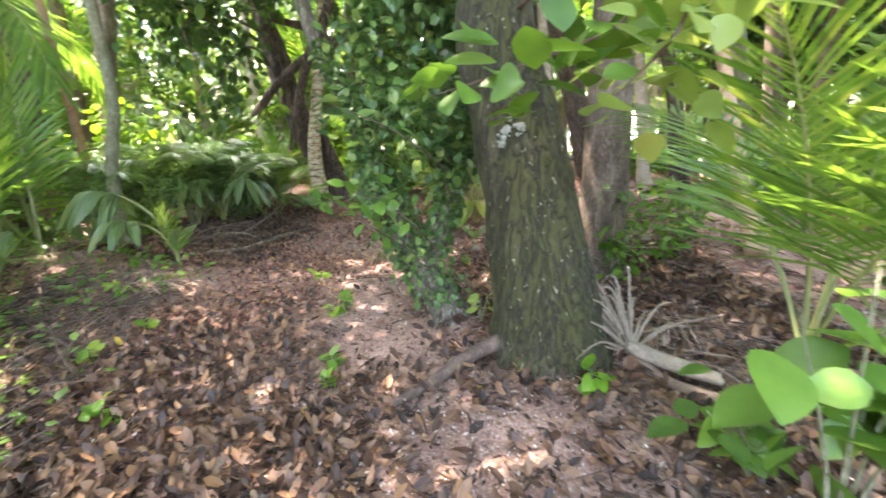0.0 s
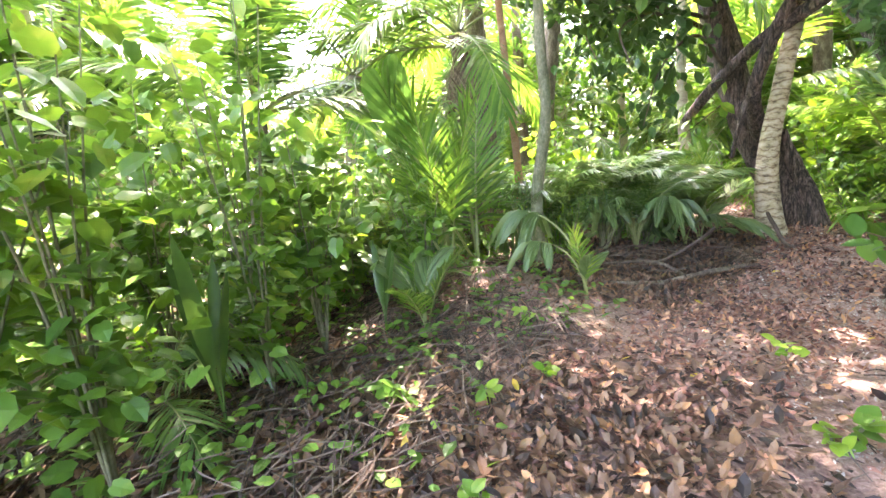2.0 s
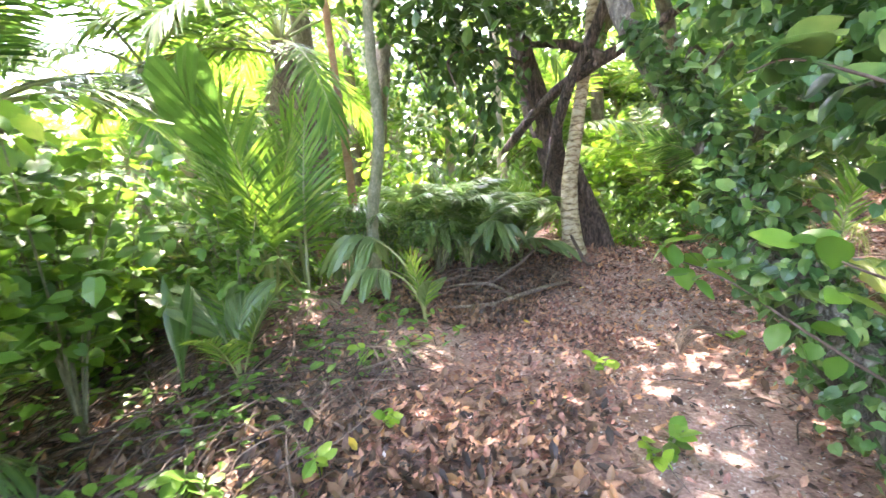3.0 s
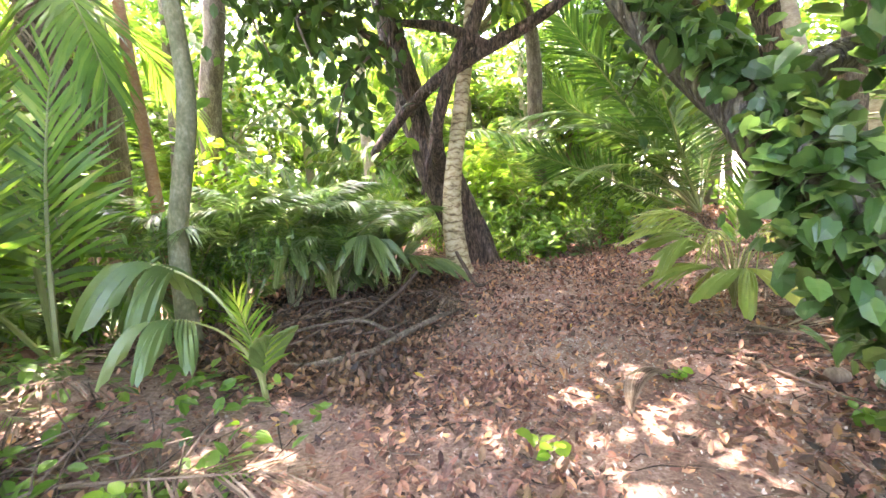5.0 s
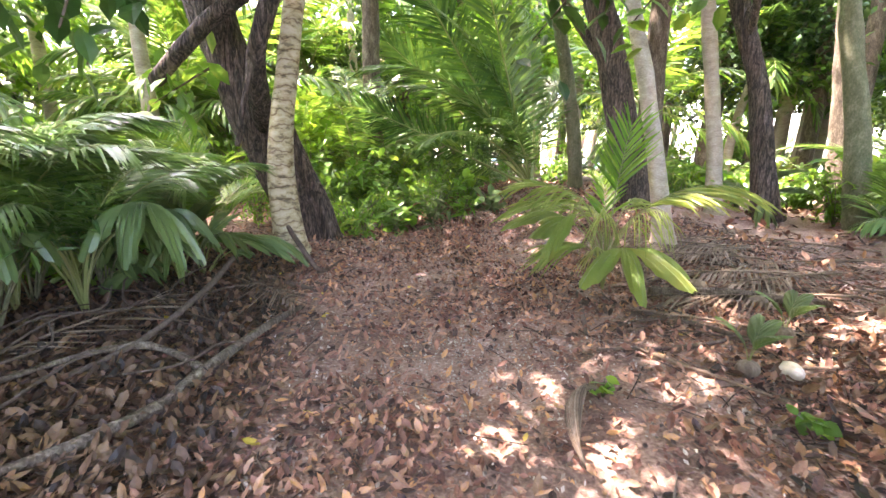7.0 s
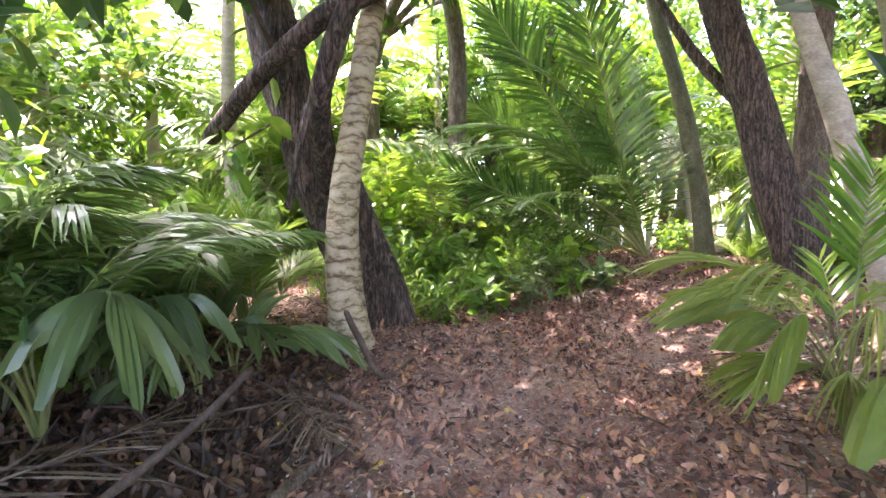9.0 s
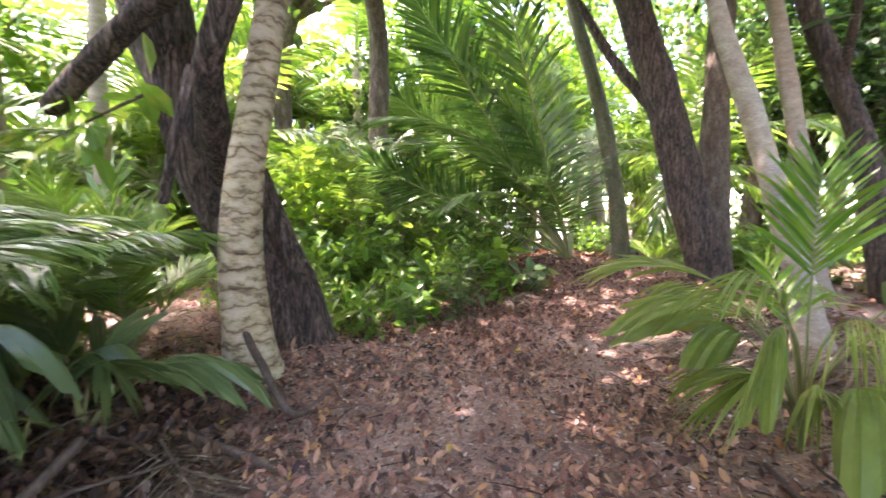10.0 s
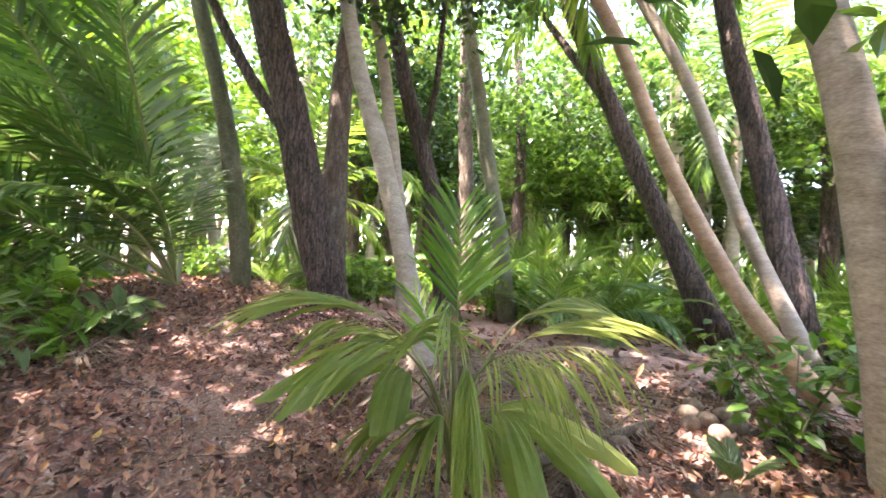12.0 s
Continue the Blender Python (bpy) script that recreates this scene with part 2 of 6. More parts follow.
M_RING = ring_bark()
M_MOSSBARK = plate_bark("moss_bark", [(0.3, (0.026, 0.02, 0.013)), (0.5, (0.064, 0.054, 0.034)), (0.7, (0.15, 0.128, 0.088))], (0.009, 0.007, 0.004), (0.046, 0.05, 0.009), (0.25, 0.25, 0.18), 16, 0.2, (0.3, 0.5), 0.1)
M_DARKBARK = plate_bark("dark_bark", [(0.3, (0.045, 0.03, 0.024)), (0.5, (0.125, 0.084, 0.066)), (0.7, (0.26, 0.195, 0.158))], (0.016, 0.011, 0.009), None, None, 15, 0.14)
M_GREYBARK = plate_bark("grey_bark", [(0.3, (0.05, 0.042, 0.03)), (0.5, (0.14, 0.12, 0.09)), (0.7, (0.28, 0.255, 0.2))], (0.04, 0.032, 0.025), (0.1, 0.105, 0.05), (0.4, 0.39, 0.33), 16, 0.14, (0.5, 0.64), 0.2)
M_FIBRE = rough_material("pale_fibre", [(0.3, (0.09, 0.07, 0.05)), (0.5, (0.2, 0.165, 0.125)), (0.75, (0.34, 0.295, 0.235))], 20, (1, 1, 0.4), bump=0.3, island=0.4)

# ---------------------------------------------------------------- mesh helpers


def mesh_np(name, verts, faces, mats, index=None, smooth=False):
    """A mesh from an array of corners and a list of face arrays (each of one corner count)."""
    me = bpy.data.meshes.new(name)
    verts = np.asarray(verts, dtype=np.float32)
    faces = [np.asarray(f, dtype=np.int32) for f in faces if len(f)]
    me.vertices.add(len(verts))
    me.vertices.foreach_set("co", verts.ravel())
    loops = np.concatenate([f.ravel() for f in faces])
    totals = np.concatenate([np.full(len(f), f.shape[1], dtype=np.int32) for f in faces])
    starts = np.concatenate([[0], np.cumsum(totals)[:-1]]).astype(np.int32)
    me.loops.add(len(loops))
    me.loops.foreach_set("vertex_index", loops)
    me.polygons.add(len(totals))
    me.polygons.foreach_set("loop_start", starts)
    me.polygons.foreach_set("loop_total", totals)
    if index is not None:
        me.polygons.foreach_set("material_index", np.concatenate([np.full(len(f), i, dtype=np.int32) for f, i in zip(faces, index)]))
    me.polygons.foreach_set("use_smooth", np.full(len(totals), smooth))
    me.update(calc_edges=True)
    me.validate()
    for m in mats:
        me.materials.append(m)
    return me


def part(name, me, parent=None, label="", m=None):
    ob = new(name, me)
    if parent is not None:
        ob.parent = parent
    if m is not None:
        ob.matrix_basis = m
    if label:
        ob["label"] = label
    return ob


def thing(name, at, label, category, group="", kind=""):
    ob = new(name)
    ob.location = at
    ob.empty_display_size = 0.1
    return tagged(ob, label, category, group, kind)


class Soup:
    """Gathers pieces into one mesh."""

    def __init__(self):
        self.v, self.f, self.i, self.n = [], [], [], 0

    def add(self, v, faces, index=0):
        for f in faces:
            if len(f):
                self.f.append(np.asarray(f) + self.n)
                self.i.append(index)
        self.v.append(np.asarray(v))
        self.n += len(v)

    def mesh(self, name, mats, smooth=False):
        return mesh_np(name, np.concatenate(self.v), self.f, mats, self.i, smooth)


def spline(pts, k):
    """k points evenly along a smooth curve through pts; each point may carry extra values."""
    p = np.asarray(pts, float)
    q = np.vstack([2 * p[0] - p[1], p, 2 * p[-1] - p[-2]])
    out = []
    for u in np.linspace(0, len(p) - 1 - 1e-9, k):
        i, t = int(u), u - int(u)
        a, b, c, d = q[i], q[i + 1], q[i + 2], q[i + 3]
        out.append(0.5 * (2 * b + (c - a) * t + (2 * a - 5 * b + 4 * c - d) * t * t + (3 * b - a - 3 * c + d) * t ** 3))
    return np.array(out)


def tube(pts, k=16, seg=10, rough=0.0, seed=0, freq=3.0, ridge=0.0, ridges=9):
    """A tapered limb. pts: x, y, z, radius. rough: share of the radius by which its skin is uneven."""
    c = spline(pts, k)
    p, r = c[:, :3], np.maximum(c[:, 3], 0.0015)
    t = np.gradient(p, axis=0)
    t /= np.linalg.norm(t, axis=1)[:, None] + 1e-9
    u = np.cross(t[0], (0.31, 0.87, 0.2) if abs(t[0][2]) > 0.7 else (0, 0, 1))
    u /= np.linalg.norm(u)
    verts = []
    for i in range(k):
        u = u - t[i] * np.dot(u, t[i])
        u /= np.linalg.norm(u)
        w = np.cross(t[i], u)
        for j in range(seg):
            a = 2 * math.pi * j / seg
            d = math.cos(a) * u + math.sin(a) * w
            rr = r[i]
            if rough:
                q = p[i] * freq + d * r[i] * freq * 2.2
                rr *= 1 + rough * (noise.noise(Vector((q[0] + seed * 7.1, q[1], q[2] * 0.45))) + 0.4 * noise.noise(Vector((q[0] * 3, q[1] * 3 + seed, q[2] * 1.6))))
                if ridge:
                    rr *= 1 + ridge * math.sin(ridges * a + 1.5 * math.sin(p[i][2] * 2 + seed))
            verts.append(p[i] + d * rr)
    idx = np.arange(k * seg).reshape(k, seg)
    a, b = idx[:-1], idx[1:]
    quads = np.stack([a, np.roll(a, -1, 1), np.roll(b, -1, 1), b], -1).reshape(-1, 4)
    verts += [p[0], p[-1]]
    n = k * seg
    ring = np.arange(seg)
    caps = np.concatenate([np.stack([np.full(seg, n), np.roll(ring, -1), ring], -1), np.stack([np.full(seg, n + 1), idx[-1], np.roll(idx[-1], -1)], -1)])
    return np.array(verts), [quads, caps]


OVAL = (np.array([(0, 0, 0), (0.25, 0.24, 0.05), (0.25, -0.24, 0.05), (0.62, 0.27, 0.03), (0.62, -0.27, 0.03), (1, 0, -0.1), (0.45, 0, 0.0)]),
        np.array([(0, 6, 1), (0, 2, 6), (1, 6, 3), (2, 4, 6), (3, 6, 5), (4, 5, 6)]))
ROUND = (np.array([(0, 0, 0), (0.15, 0.36, 0.04), (0.15, -0.36, 0.04), (0.6, 0.36, 0.04), (0.6, -0.36, 0.04), (1, 0, -0.1), (0.42, 0, 0.0), (-0.06, 0.2, 0.02), (-0.06, -0.2, 0.02)]),
         np.array([(0, 6, 7), (7, 6, 1), (0, 8, 6), (8, 2, 6), (1, 6, 3), (2, 4, 6), (3, 6, 5), (4, 5, 6)]))
LANCE = (np.array([(0, 0, 0), (0.35, 0.11, 0.03), (0.35, -0.11, 0.03), (0.7, 0.09, -0.02), (0.7, -0.09, -0.02), (1, 0, -0.14), (0.5, 0, -0.01)]),
         np.array([(0, 6, 1), (0, 2, 6), (1, 6, 3), (2, 4, 6), (3, 6, 5), (4, 5, 6)]))
CURL = (np.array([(0, 0, 0.03), (0.3, 0.2, 0.09), (0.3, -0.2, 0.07), (0.7, 0.19, 0.05), (0.7, -0.2, 0.1), (1, 0, 0.1), (0.48, 0, 0.0)]), OVAL[1])


def blade_shape(wide=0.34):
    """A broad leaf: folded on its midrib, arched and pointed."""
    us = np.array([0.0, 0.08, 0.22, 0.4, 0.58, 0.75, 0.9, 1.0])
    ws = wide * np.array([0.05, 0.42, 0.86, 1.0, 0.95, 0.7, 0.34, 0.02])
    v = [(u, w * c, 0.16 * abs(c) * w - 0.16 * u * u + 0.05 * u) for u, w in zip(us, ws) for c in (-1, -0.5, 0, 0.5, 1)]
    f = [t for i in range(7) for j in range(4) for t in ((5 * i + j, 5 * i + j + 5, 5 * i + j + 6), (5 * i + j, 5 * i + j + 6, 5 * i + j + 1))]
    return np.array(v), np.array(f)


BLADELEAF = blade_shape()
DIAMOND = (np.array([(0, 0, 0), (0.5, 0.3, 0.04), (1, 0, -0.1), (0.5, -0.3, 0.04)]), np.array([(0, 3, 1), (3, 2, 1)]))
SCRAP = (np.array([(0, 0, 0.02), (0.5, 0.3, 0.12), (1, 0, 0.05), (0.45, -0.28, 0.1)]), np.array([(0, 1, 2), (0, 2, 3)]))


def leaves(pos, size, shape=OVAL, pitch=(-25, 25), roll=25, yaw=None, g=None):
    """A cloud of leaves: place and length of each; pitch: mean and spread in degrees."""
    g = g or rng
    n = len(pos)
    ya = g.uniform(0, 2 * math.pi, n) if yaw is None else yaw
    pi_, ro = np.radians(g.normal(pitch[0], pitch[1], n)), np.radians(g.normal(0, roll, n))
    d = np.stack([np.cos(pi_) * np.cos(ya), np.cos(pi_) * np.sin(ya), np.sin(pi_)], -1)
    s = np.stack([-np.sin(ya), np.cos(ya), np.zeros(n)], -1)
    nn = np.cross(d, s)
    s2 = s * np.cos(ro)[:, None] + nn * np.sin(ro)[:, None]
    n2 = np.cross(d, s2)
    tv, tf = shape
    size = np.broadcast_to(size, (n,))
    v = pos[:, None, :] + size[:, None, None] * (tv[None, :, 0:1] * d[:, None] + tv[None, :, 1:2] * s2[:, None] + tv[None, :, 2:3] * n2[:, None])
    f = tf[None] + (np.arange(n) * len(tv))[:, None, None]
    return v.reshape(-1, 3), [f.reshape(-1, 3)]


def frond(length, n, leaf, width, rise, bend, vee=15, hang=0.6, group=1, start=0.18, fan=(72, 22), stem=0.014, pleat=0.0, seed=1, ragged=0.08):
    """A palm leaf from the origin out along +x: a bent midrib with n pairs of leaflets.
    group > 1 keeps that many neighbours together as one pleated lobe."""
    g = np.random.default_rng(seed)
    k = 14
    s = np.linspace(0, 1, k)
    th = np.radians(rise - bend * s ** 1.4)
    step = length / (k - 1)
    p = np.zeros((k, 3))
    p[1:, 0] = np.cumsum(np.cos(th[:-1])) * step
    p[1:, 2] = np.cumsum(np.sin(th[:-1])) * step
    side_bend = g.uniform(-0.06, 0.06) * length
    p[:, 1] = side_bend * s ** 2
    soup = Soup()
    tv, tf = tube(np.column_stack([p, stem * (1.15 - s)]), k, 5)
    soup.add(tv, tf, 1)
    for side in (1, -1):
        for i in range(n):
            si = start + (1 - start) * (i + 0.5) / n
            sg = start + (1 - start) * ((i // group) * group + group / 2) / n
            at = np.array([np.interp(si, s, p[:, j]) for j in range(3)])
            a = np.interp(si, s, th)
            T, N = np.array([math.cos(a), 0, math.sin(a)]), np.array([-math.sin(a), 0, math.cos(a)])
            ang = math.radians(fan[0] + (fan[1] - fan[0]) * min(sg, 1) + (g.normal(0, 4) if group == 1 else g.normal(0, 1.5)))
            v = math.radians(vee + g.normal(0, 6 if group == 1 else 2))
            Y = np.array([0, side, 0.0])
            d = math.cos(ang) * T + math.sin(ang) * (math.cos(v) * Y + math.sin(v) * N)
            prof = 0.5 + 0.62 * math.sin(math.pi * (0.12 + 0.72 * si))
            ll = leaf * prof * (1 + g.normal(0, ragged))
            if group > 1:
                j = (i % group + 0.5) / group
                ll = leaf * (0.8 + 0.3 * math.sin(math.pi * sg)) * (1 - 0.38 * abs(2 * j - 1) ** 1.6) * (1 + g.normal(0, ragged))
            w = width * (0.75 + 0.35 * math.sin(math.pi * si))
            hg = hang * (1 + g.normal(0, 0.2 if group == 1 else 0.06))
            q, row = at.copy(), []
            tw = pleat * (1 if i % 2 else -1)
            for u, ww in ((0, 0.45), (0.35, 1.0), (0.7, 0.8 if group == 1 else 1.0), (1.0, 0.0)):
                dd = d + np.array([0, 0, -hg * u])
                dd /= np.linalg.norm(dd)
                if u:
                    q = q + dd * ll * (0.35 if u < 0.9 else 0.3)
                wd = T - dd * np.dot(T, dd)
                wd /= np.linalg.norm(wd) + 1e-6
                wd = wd * math.cos(tw) + np.cross(dd, wd) * math.sin(tw)
                if ww:
                    row += [q - wd * w * ww / 2, q + wd * w * ww / 2]
                else:
                    row.append(q)
            soup.add(np.array(row), [np.array([(0, 1, 3, 2), (2, 3, 5, 4)]), np.array([(4, 5, 6)])], 0)
    return soup


def lobed_leaf(length, lobes, rise, bend, hang=0.9, stem=0.013, ripple=0.006, seed=1, vee=5):
    """A palm leaf whose blade stays whole in broad pleated lobes.
    lobes: side, start and end on the midrib, angle, length, width."""
    g = np.random.default_rng(seed)
    k = 14
    s = np.linspace(0, 1, k)
    th = np.radians(rise - bend * s ** 1.4)
    p = np.zeros((k, 3))
    p[1:, 0] = np.cumsum(np.cos(th[:-1])) * length / (k - 1)
    p[1:, 2] = np.cumsum(np.sin(th[:-1])) * length / (k - 1)
    soup = Soup()
    tv, tf = tube(np.column_stack([p, stem * (1.15 - s)]), k, 5)
    soup.add(tv, tf, 1)
    nu, nv = 9, 11
    for side, s0, s1, ang, ll, w in lobes:
        rows = []
        for c in range(nv):
            v = c / (nv - 1)
            sb = s0 + (s1 - s0) * v
            at = np.array([np.interp(sb, s, p[:, j]) for j in range(3)])
            a = np.interp(sb, s, th)
            T, N = np.array([math.cos(a), 0, math.sin(a)]), np.array([-math.sin(a), 0, math.cos(a)])
            Y = np.array([0, side, 0.0])
            an, ve = math.radians(ang + (0.5 - v) * 16), math.radians(vee)
            d = math.cos(an) * T + math.sin(an) * (math.cos(ve) * Y + math.sin(ve) * N)
            wd = math.sin(an) * T - math.cos(an) * Y
            reach = ll * (1 - 0.5 * abs(2 * v - 1) ** 1.7) * (1 + g.normal(0, 0.025))
            q = at.copy()
            col = []
            for r in range(nu):
                u = r / (nu - 1)
                if r:
                    dd = d + np.array([0, 0, -hang * u * 1.3])
                    q = q + dd / np.linalg.norm(dd) * reach / (nu - 1)
                wid = w * math.sin(math.pi * min(0.12 + 0.75 * u, 1)) * (1 - max(0, u - 0.75) * 2.5)
                col.append(q + wd * (v - 0.5) * wid + N * (ripple if c % 2 else -ripple))
            rows.append(col)
        vv = np.array(rows).reshape(-1, 3)
        ix = np.arange(nv * nu).reshape(nv, nu)
        soup.add(vv, [np.stack([ix[:-1, :-1], ix[1:, :-1], ix[1:, 1:], ix[:-1, 1:]], -1).reshape(-1, 4)], 0)
    return soup


def frond_mesh(name, mat, stalk=None, **kw):
    return frond(**kw).mesh(name, [mat, stalk or M_STALK])


# ---------------------------------------------------------------- ground
PATH = np.array([(0, -6), (0, 0), (-0.4, 1.8), (-1.2, 3.6), (-1.5, 6), (-1.2, 8), (-0.4, 9.3), (1.0, 10.2), (2.0, 11.4), (3.2, 15), (5, 20)], float)


def bell(x, y, cx, cy, r):
    return np.exp(-((x - cx) ** 2 + (y - cy) ** 2) / (r * r))


def ease(v, a, b):
    t = np.clip((v - a) / (b - a), 0, 1)
    return t * t * (3 - 2 * t)


def off_path(x, y):
    x, y = np.asarray(x, float), np.asarray(y, float)
    best = np.full(x.shape, 1e9)
    for a, b in zip(PATH[:-1], PATH[1:]):
        d = b - a
        t = np.clip(((x - a[0]) * d[0] + (y - a[1]) * d[1]) / (d @ d), 0, 1)
        best = np.minimum(best, np.hypot(x - a[0] - t * d[0], y - a[1] - t * d[1]))
    return best


def ground_z(x, y):
    x, y = np.asarray(x, float), np.asarray(y, float)
    z = -0.24 + 0.22 * bell(x, y, 0.7, 3.0, 0.75) + 0.16 * bell(x, y, 0.1, 3.5, 0.5) + 0.2 * bell(x, y, -2.6, 9.8, 1.0)
    z = z + 0.28 * bell(x, y, -4.9, 4.8, 1.4) + 0.24 * ease(y, 9.2, 12.5) * ease(x, -9, -1) + 0.42 * bell(x, y, 2.3, 14.3, 1.7) + 0.2 * ease(x, 0.8, 3.5) * ease(y, 4, 8)
    z = z + 0.12 * ease(-x, 2.6, 4.5) + 0.06 * np.sin(x * 1.3 + 0.7) * np.sin(y * 1.1 + 0.3) + 0.025 * np.sin(x * 3.7 + y * 2.3) * np.sin(y * 4.1 - x)
    z = z - 0.04 * np.exp(-(off_path(x, y) / 0.6) ** 2)
    return z - 2.6 * ease(x, 22, 45)


def gz(x, y):
    return float(ground_z(x, y))


def spaced(a, b, fine, lo, hi):
    inner = np.arange(a, b + 1e-6, fine)
    out, s = [], fine
    x = b
    while x < hi:
        s *= 1.35
        x += s
        out.append(x)
    pre, s, x = [], fine, a
    while x > lo:
        s *= 1.35
        x -= s
        pre.append(x)
    return np.concatenate([pre[::-1], inner, out])


gx, gy = spaced(-6, 5, 0.07, -900, 900), spaced(-1.5, 13.5, 0.07, -900, 900)
X, Y = np.meshgrid(gx, gy)
Z = ground_z(X, Y)
near_mask = (np.abs(X + 0.5) < 6) & (Y > -2) & (Y < 14)
for i, j in zip(*np.nonzero(near_mask)):
    Z[i, j] += 0.018 * noise.noise(Vector((X[i, j] * 4, Y[i, j] * 4, 0))) + 0.009 * noise.noise(Vector((X[i, j] * 13, Y[i, j] * 13, 5)))
idx = np.arange(X.size).reshape(X.shape)
quads = np.stack([idx[:-1, :-1], idx[:-1, 1:], idx[1:, 1:], idx[1:, :-1]], -1).reshape(-1, 4)
ground = part("ground", mesh_np("ground", np.stack([X, Y, Z], -1).reshape(-1, 3), [quads], [M_SOIL], smooth=True))
tagged(ground, "brown sandy forest soil with a trodden path", "ground", kind="structure")

m, nt, bsdf, out = material("sea")
bsdf.inputs["Base Color"].default_value = (0.1, 0.3, 0.34, 1)
bsdf.inputs["Roughness"].default_value = 0.15
water = part("water", mesh_np("water", [(34, -800, -1.6), (900, -800, -1.6), (900, 800, -1.6), (34, 800, -1.6)], [[(0, 1, 2, 3)]], [m]))
tagged(water, "pale blue sea beyond the trees", "water", kind="structure")

# ---------------------------------------------------------------- trees and palms


def crown_cloud(centres, radius, clumps, per, size, g, shape=OVAL, flat=0.6):
    """Leaf places for a crown: clumps round the centres, leaves round the clumps."""
    pos = []
    for c in centres:
        d = g.normal(0, 1, (clumps, 3))
        d /= np.linalg.norm(d, axis=1)[:, None]
        q = np.asarray(c) + d * radius * (g.uniform(0.15, 1, (clumps, 1)) ** 0.6) * (1, 1, flat)
        for k in q:
            pos.append(k + g.normal(0, 1, (per, 3)) * (0.3, 0.3, 0.18))
    pos = np.concatenate(pos)
    return leaves(pos, g.uniform(0.7, 1.3, len(pos)) * size, shape, g=g)


def tree(name, label, trunk, bark, limbs=(), crowns=(), radius=1.5, clumps=26, per=30, leaf=0.2, mat=None, shape=OVAL, seed=1, k=30, seg=20, rough=0.18, ridge=0.0, freq=3.0):
    """A tree: trunk and limbs as lists of x, y, z, radius; crowns as centres of leaf masses."""
    x, y = trunk[0][:2]
    base = thing(name, (x, y, gz(x, y)), label, "tree")
    inv = -np.array([x, y, gz(x, y)])
    v, f = tube(trunk, k, seg, rough, seed, freq, ridge)
    part("trunk", mesh_np("trunk", v + inv, f, [bark], smooth=True), base)
    for l in limbs:
        v, f = tube(l, 16, 10, rough, seed + 3, freq * 1.5)
        part("limb", mesh_np("limb", v + inv, f, [bark], smooth=True), base)
    if crowns:
        g = np.random.default_rng(seed)
        v, f = crown_cloud(crowns, radius, clumps, per, leaf, g, shape)
        part("crown", mesh_np("crown", v + inv, f, [mat or M_TREELEAF]), base)
    return base


def high(trunk, up, r=None):
    """The trunk carried on in its own direction by up metres."""
    a, b = np.array(trunk[-2]), np.array(trunk[-1])
    d = (b - a)[:3] / np.linalg.norm((b - a)[:3])
    d = d * 0.6 + np.array([0, 0, 0.4])
    return list(trunk) + [(*(b[:3] + d * up), r or b[3] * 0.6)]


mossy = tree("mossy_tree", "thick leaning tree trunk with green moss and grey lichen", [(0.78, 2.95, -0.25, 0.56), (0.78, 2.97, -0.05, 0.44), (0.75, 3.03, 0.3, 0.38), (0.67, 3.18, 0.9, 0.34), (0.57, 3.34, 1.5, 0.315), (0.44, 3.5, 2.1, 0.3), (0.4, 3.65, 2.8, 0.25), (0.2, 4.0, 4.2, 0.2), (0.1, 4.2, 6.0, 0.14)],
             M_MOSSBARK, [[(0.2, 4.0, 4.0, 0.13), (-0.6, 3.2, 5.2, 0.09), (-1.2, 2.4, 6.2, 0.04)]],
             [(0.1, 4.2, 6.4), (-1.2, 2.4, 6.4), (1.8, 4.8, 6.2)], 1.6, 26, 34, 0.17, seed=3, k=90, seg=60, rough=0.075, ridge=0.02, freq=8.0)
g = np.random.default_rng(5)
ang = g.normal(-1.75, 0.25, 40)
zz = 1.47 + g.normal(0, 0.045, 40)
cx, cy = 0.575, 3.33
soup = Soup()
for a, z in zip(ang, zz):
    q = np.array([cx + math.cos(a) * 0.32, cy + math.sin(a) * 0.32, z])
    o = np.array([math.cos(a), math.sin(a), 0])
    w = np.array([-o[1], o[0], 0])
    n = 7
    rr = g.uniform(0.012, 0.035)
    ring = [q + (w * math.cos(t) + np.array([0, 0, 1.0]) * math.sin(t)) * rr * g.uniform(0.6, 1.2) - o * 0.01 for t in np.linspace(0, 2 * math.pi, n, endpoint=False)]
    soup.add(np.array(ring + [q + o * 0.008]), [np.array([(i, (i + 1) % n, n) for i in range(n)])])
lich = part("lichen_patch", soup.mesh("lichen_patch", [M_LICHEN]), mossy, "pale grey lichen rosettes")
lich.matrix_basis = Matrix.Translation(-mossy.location)

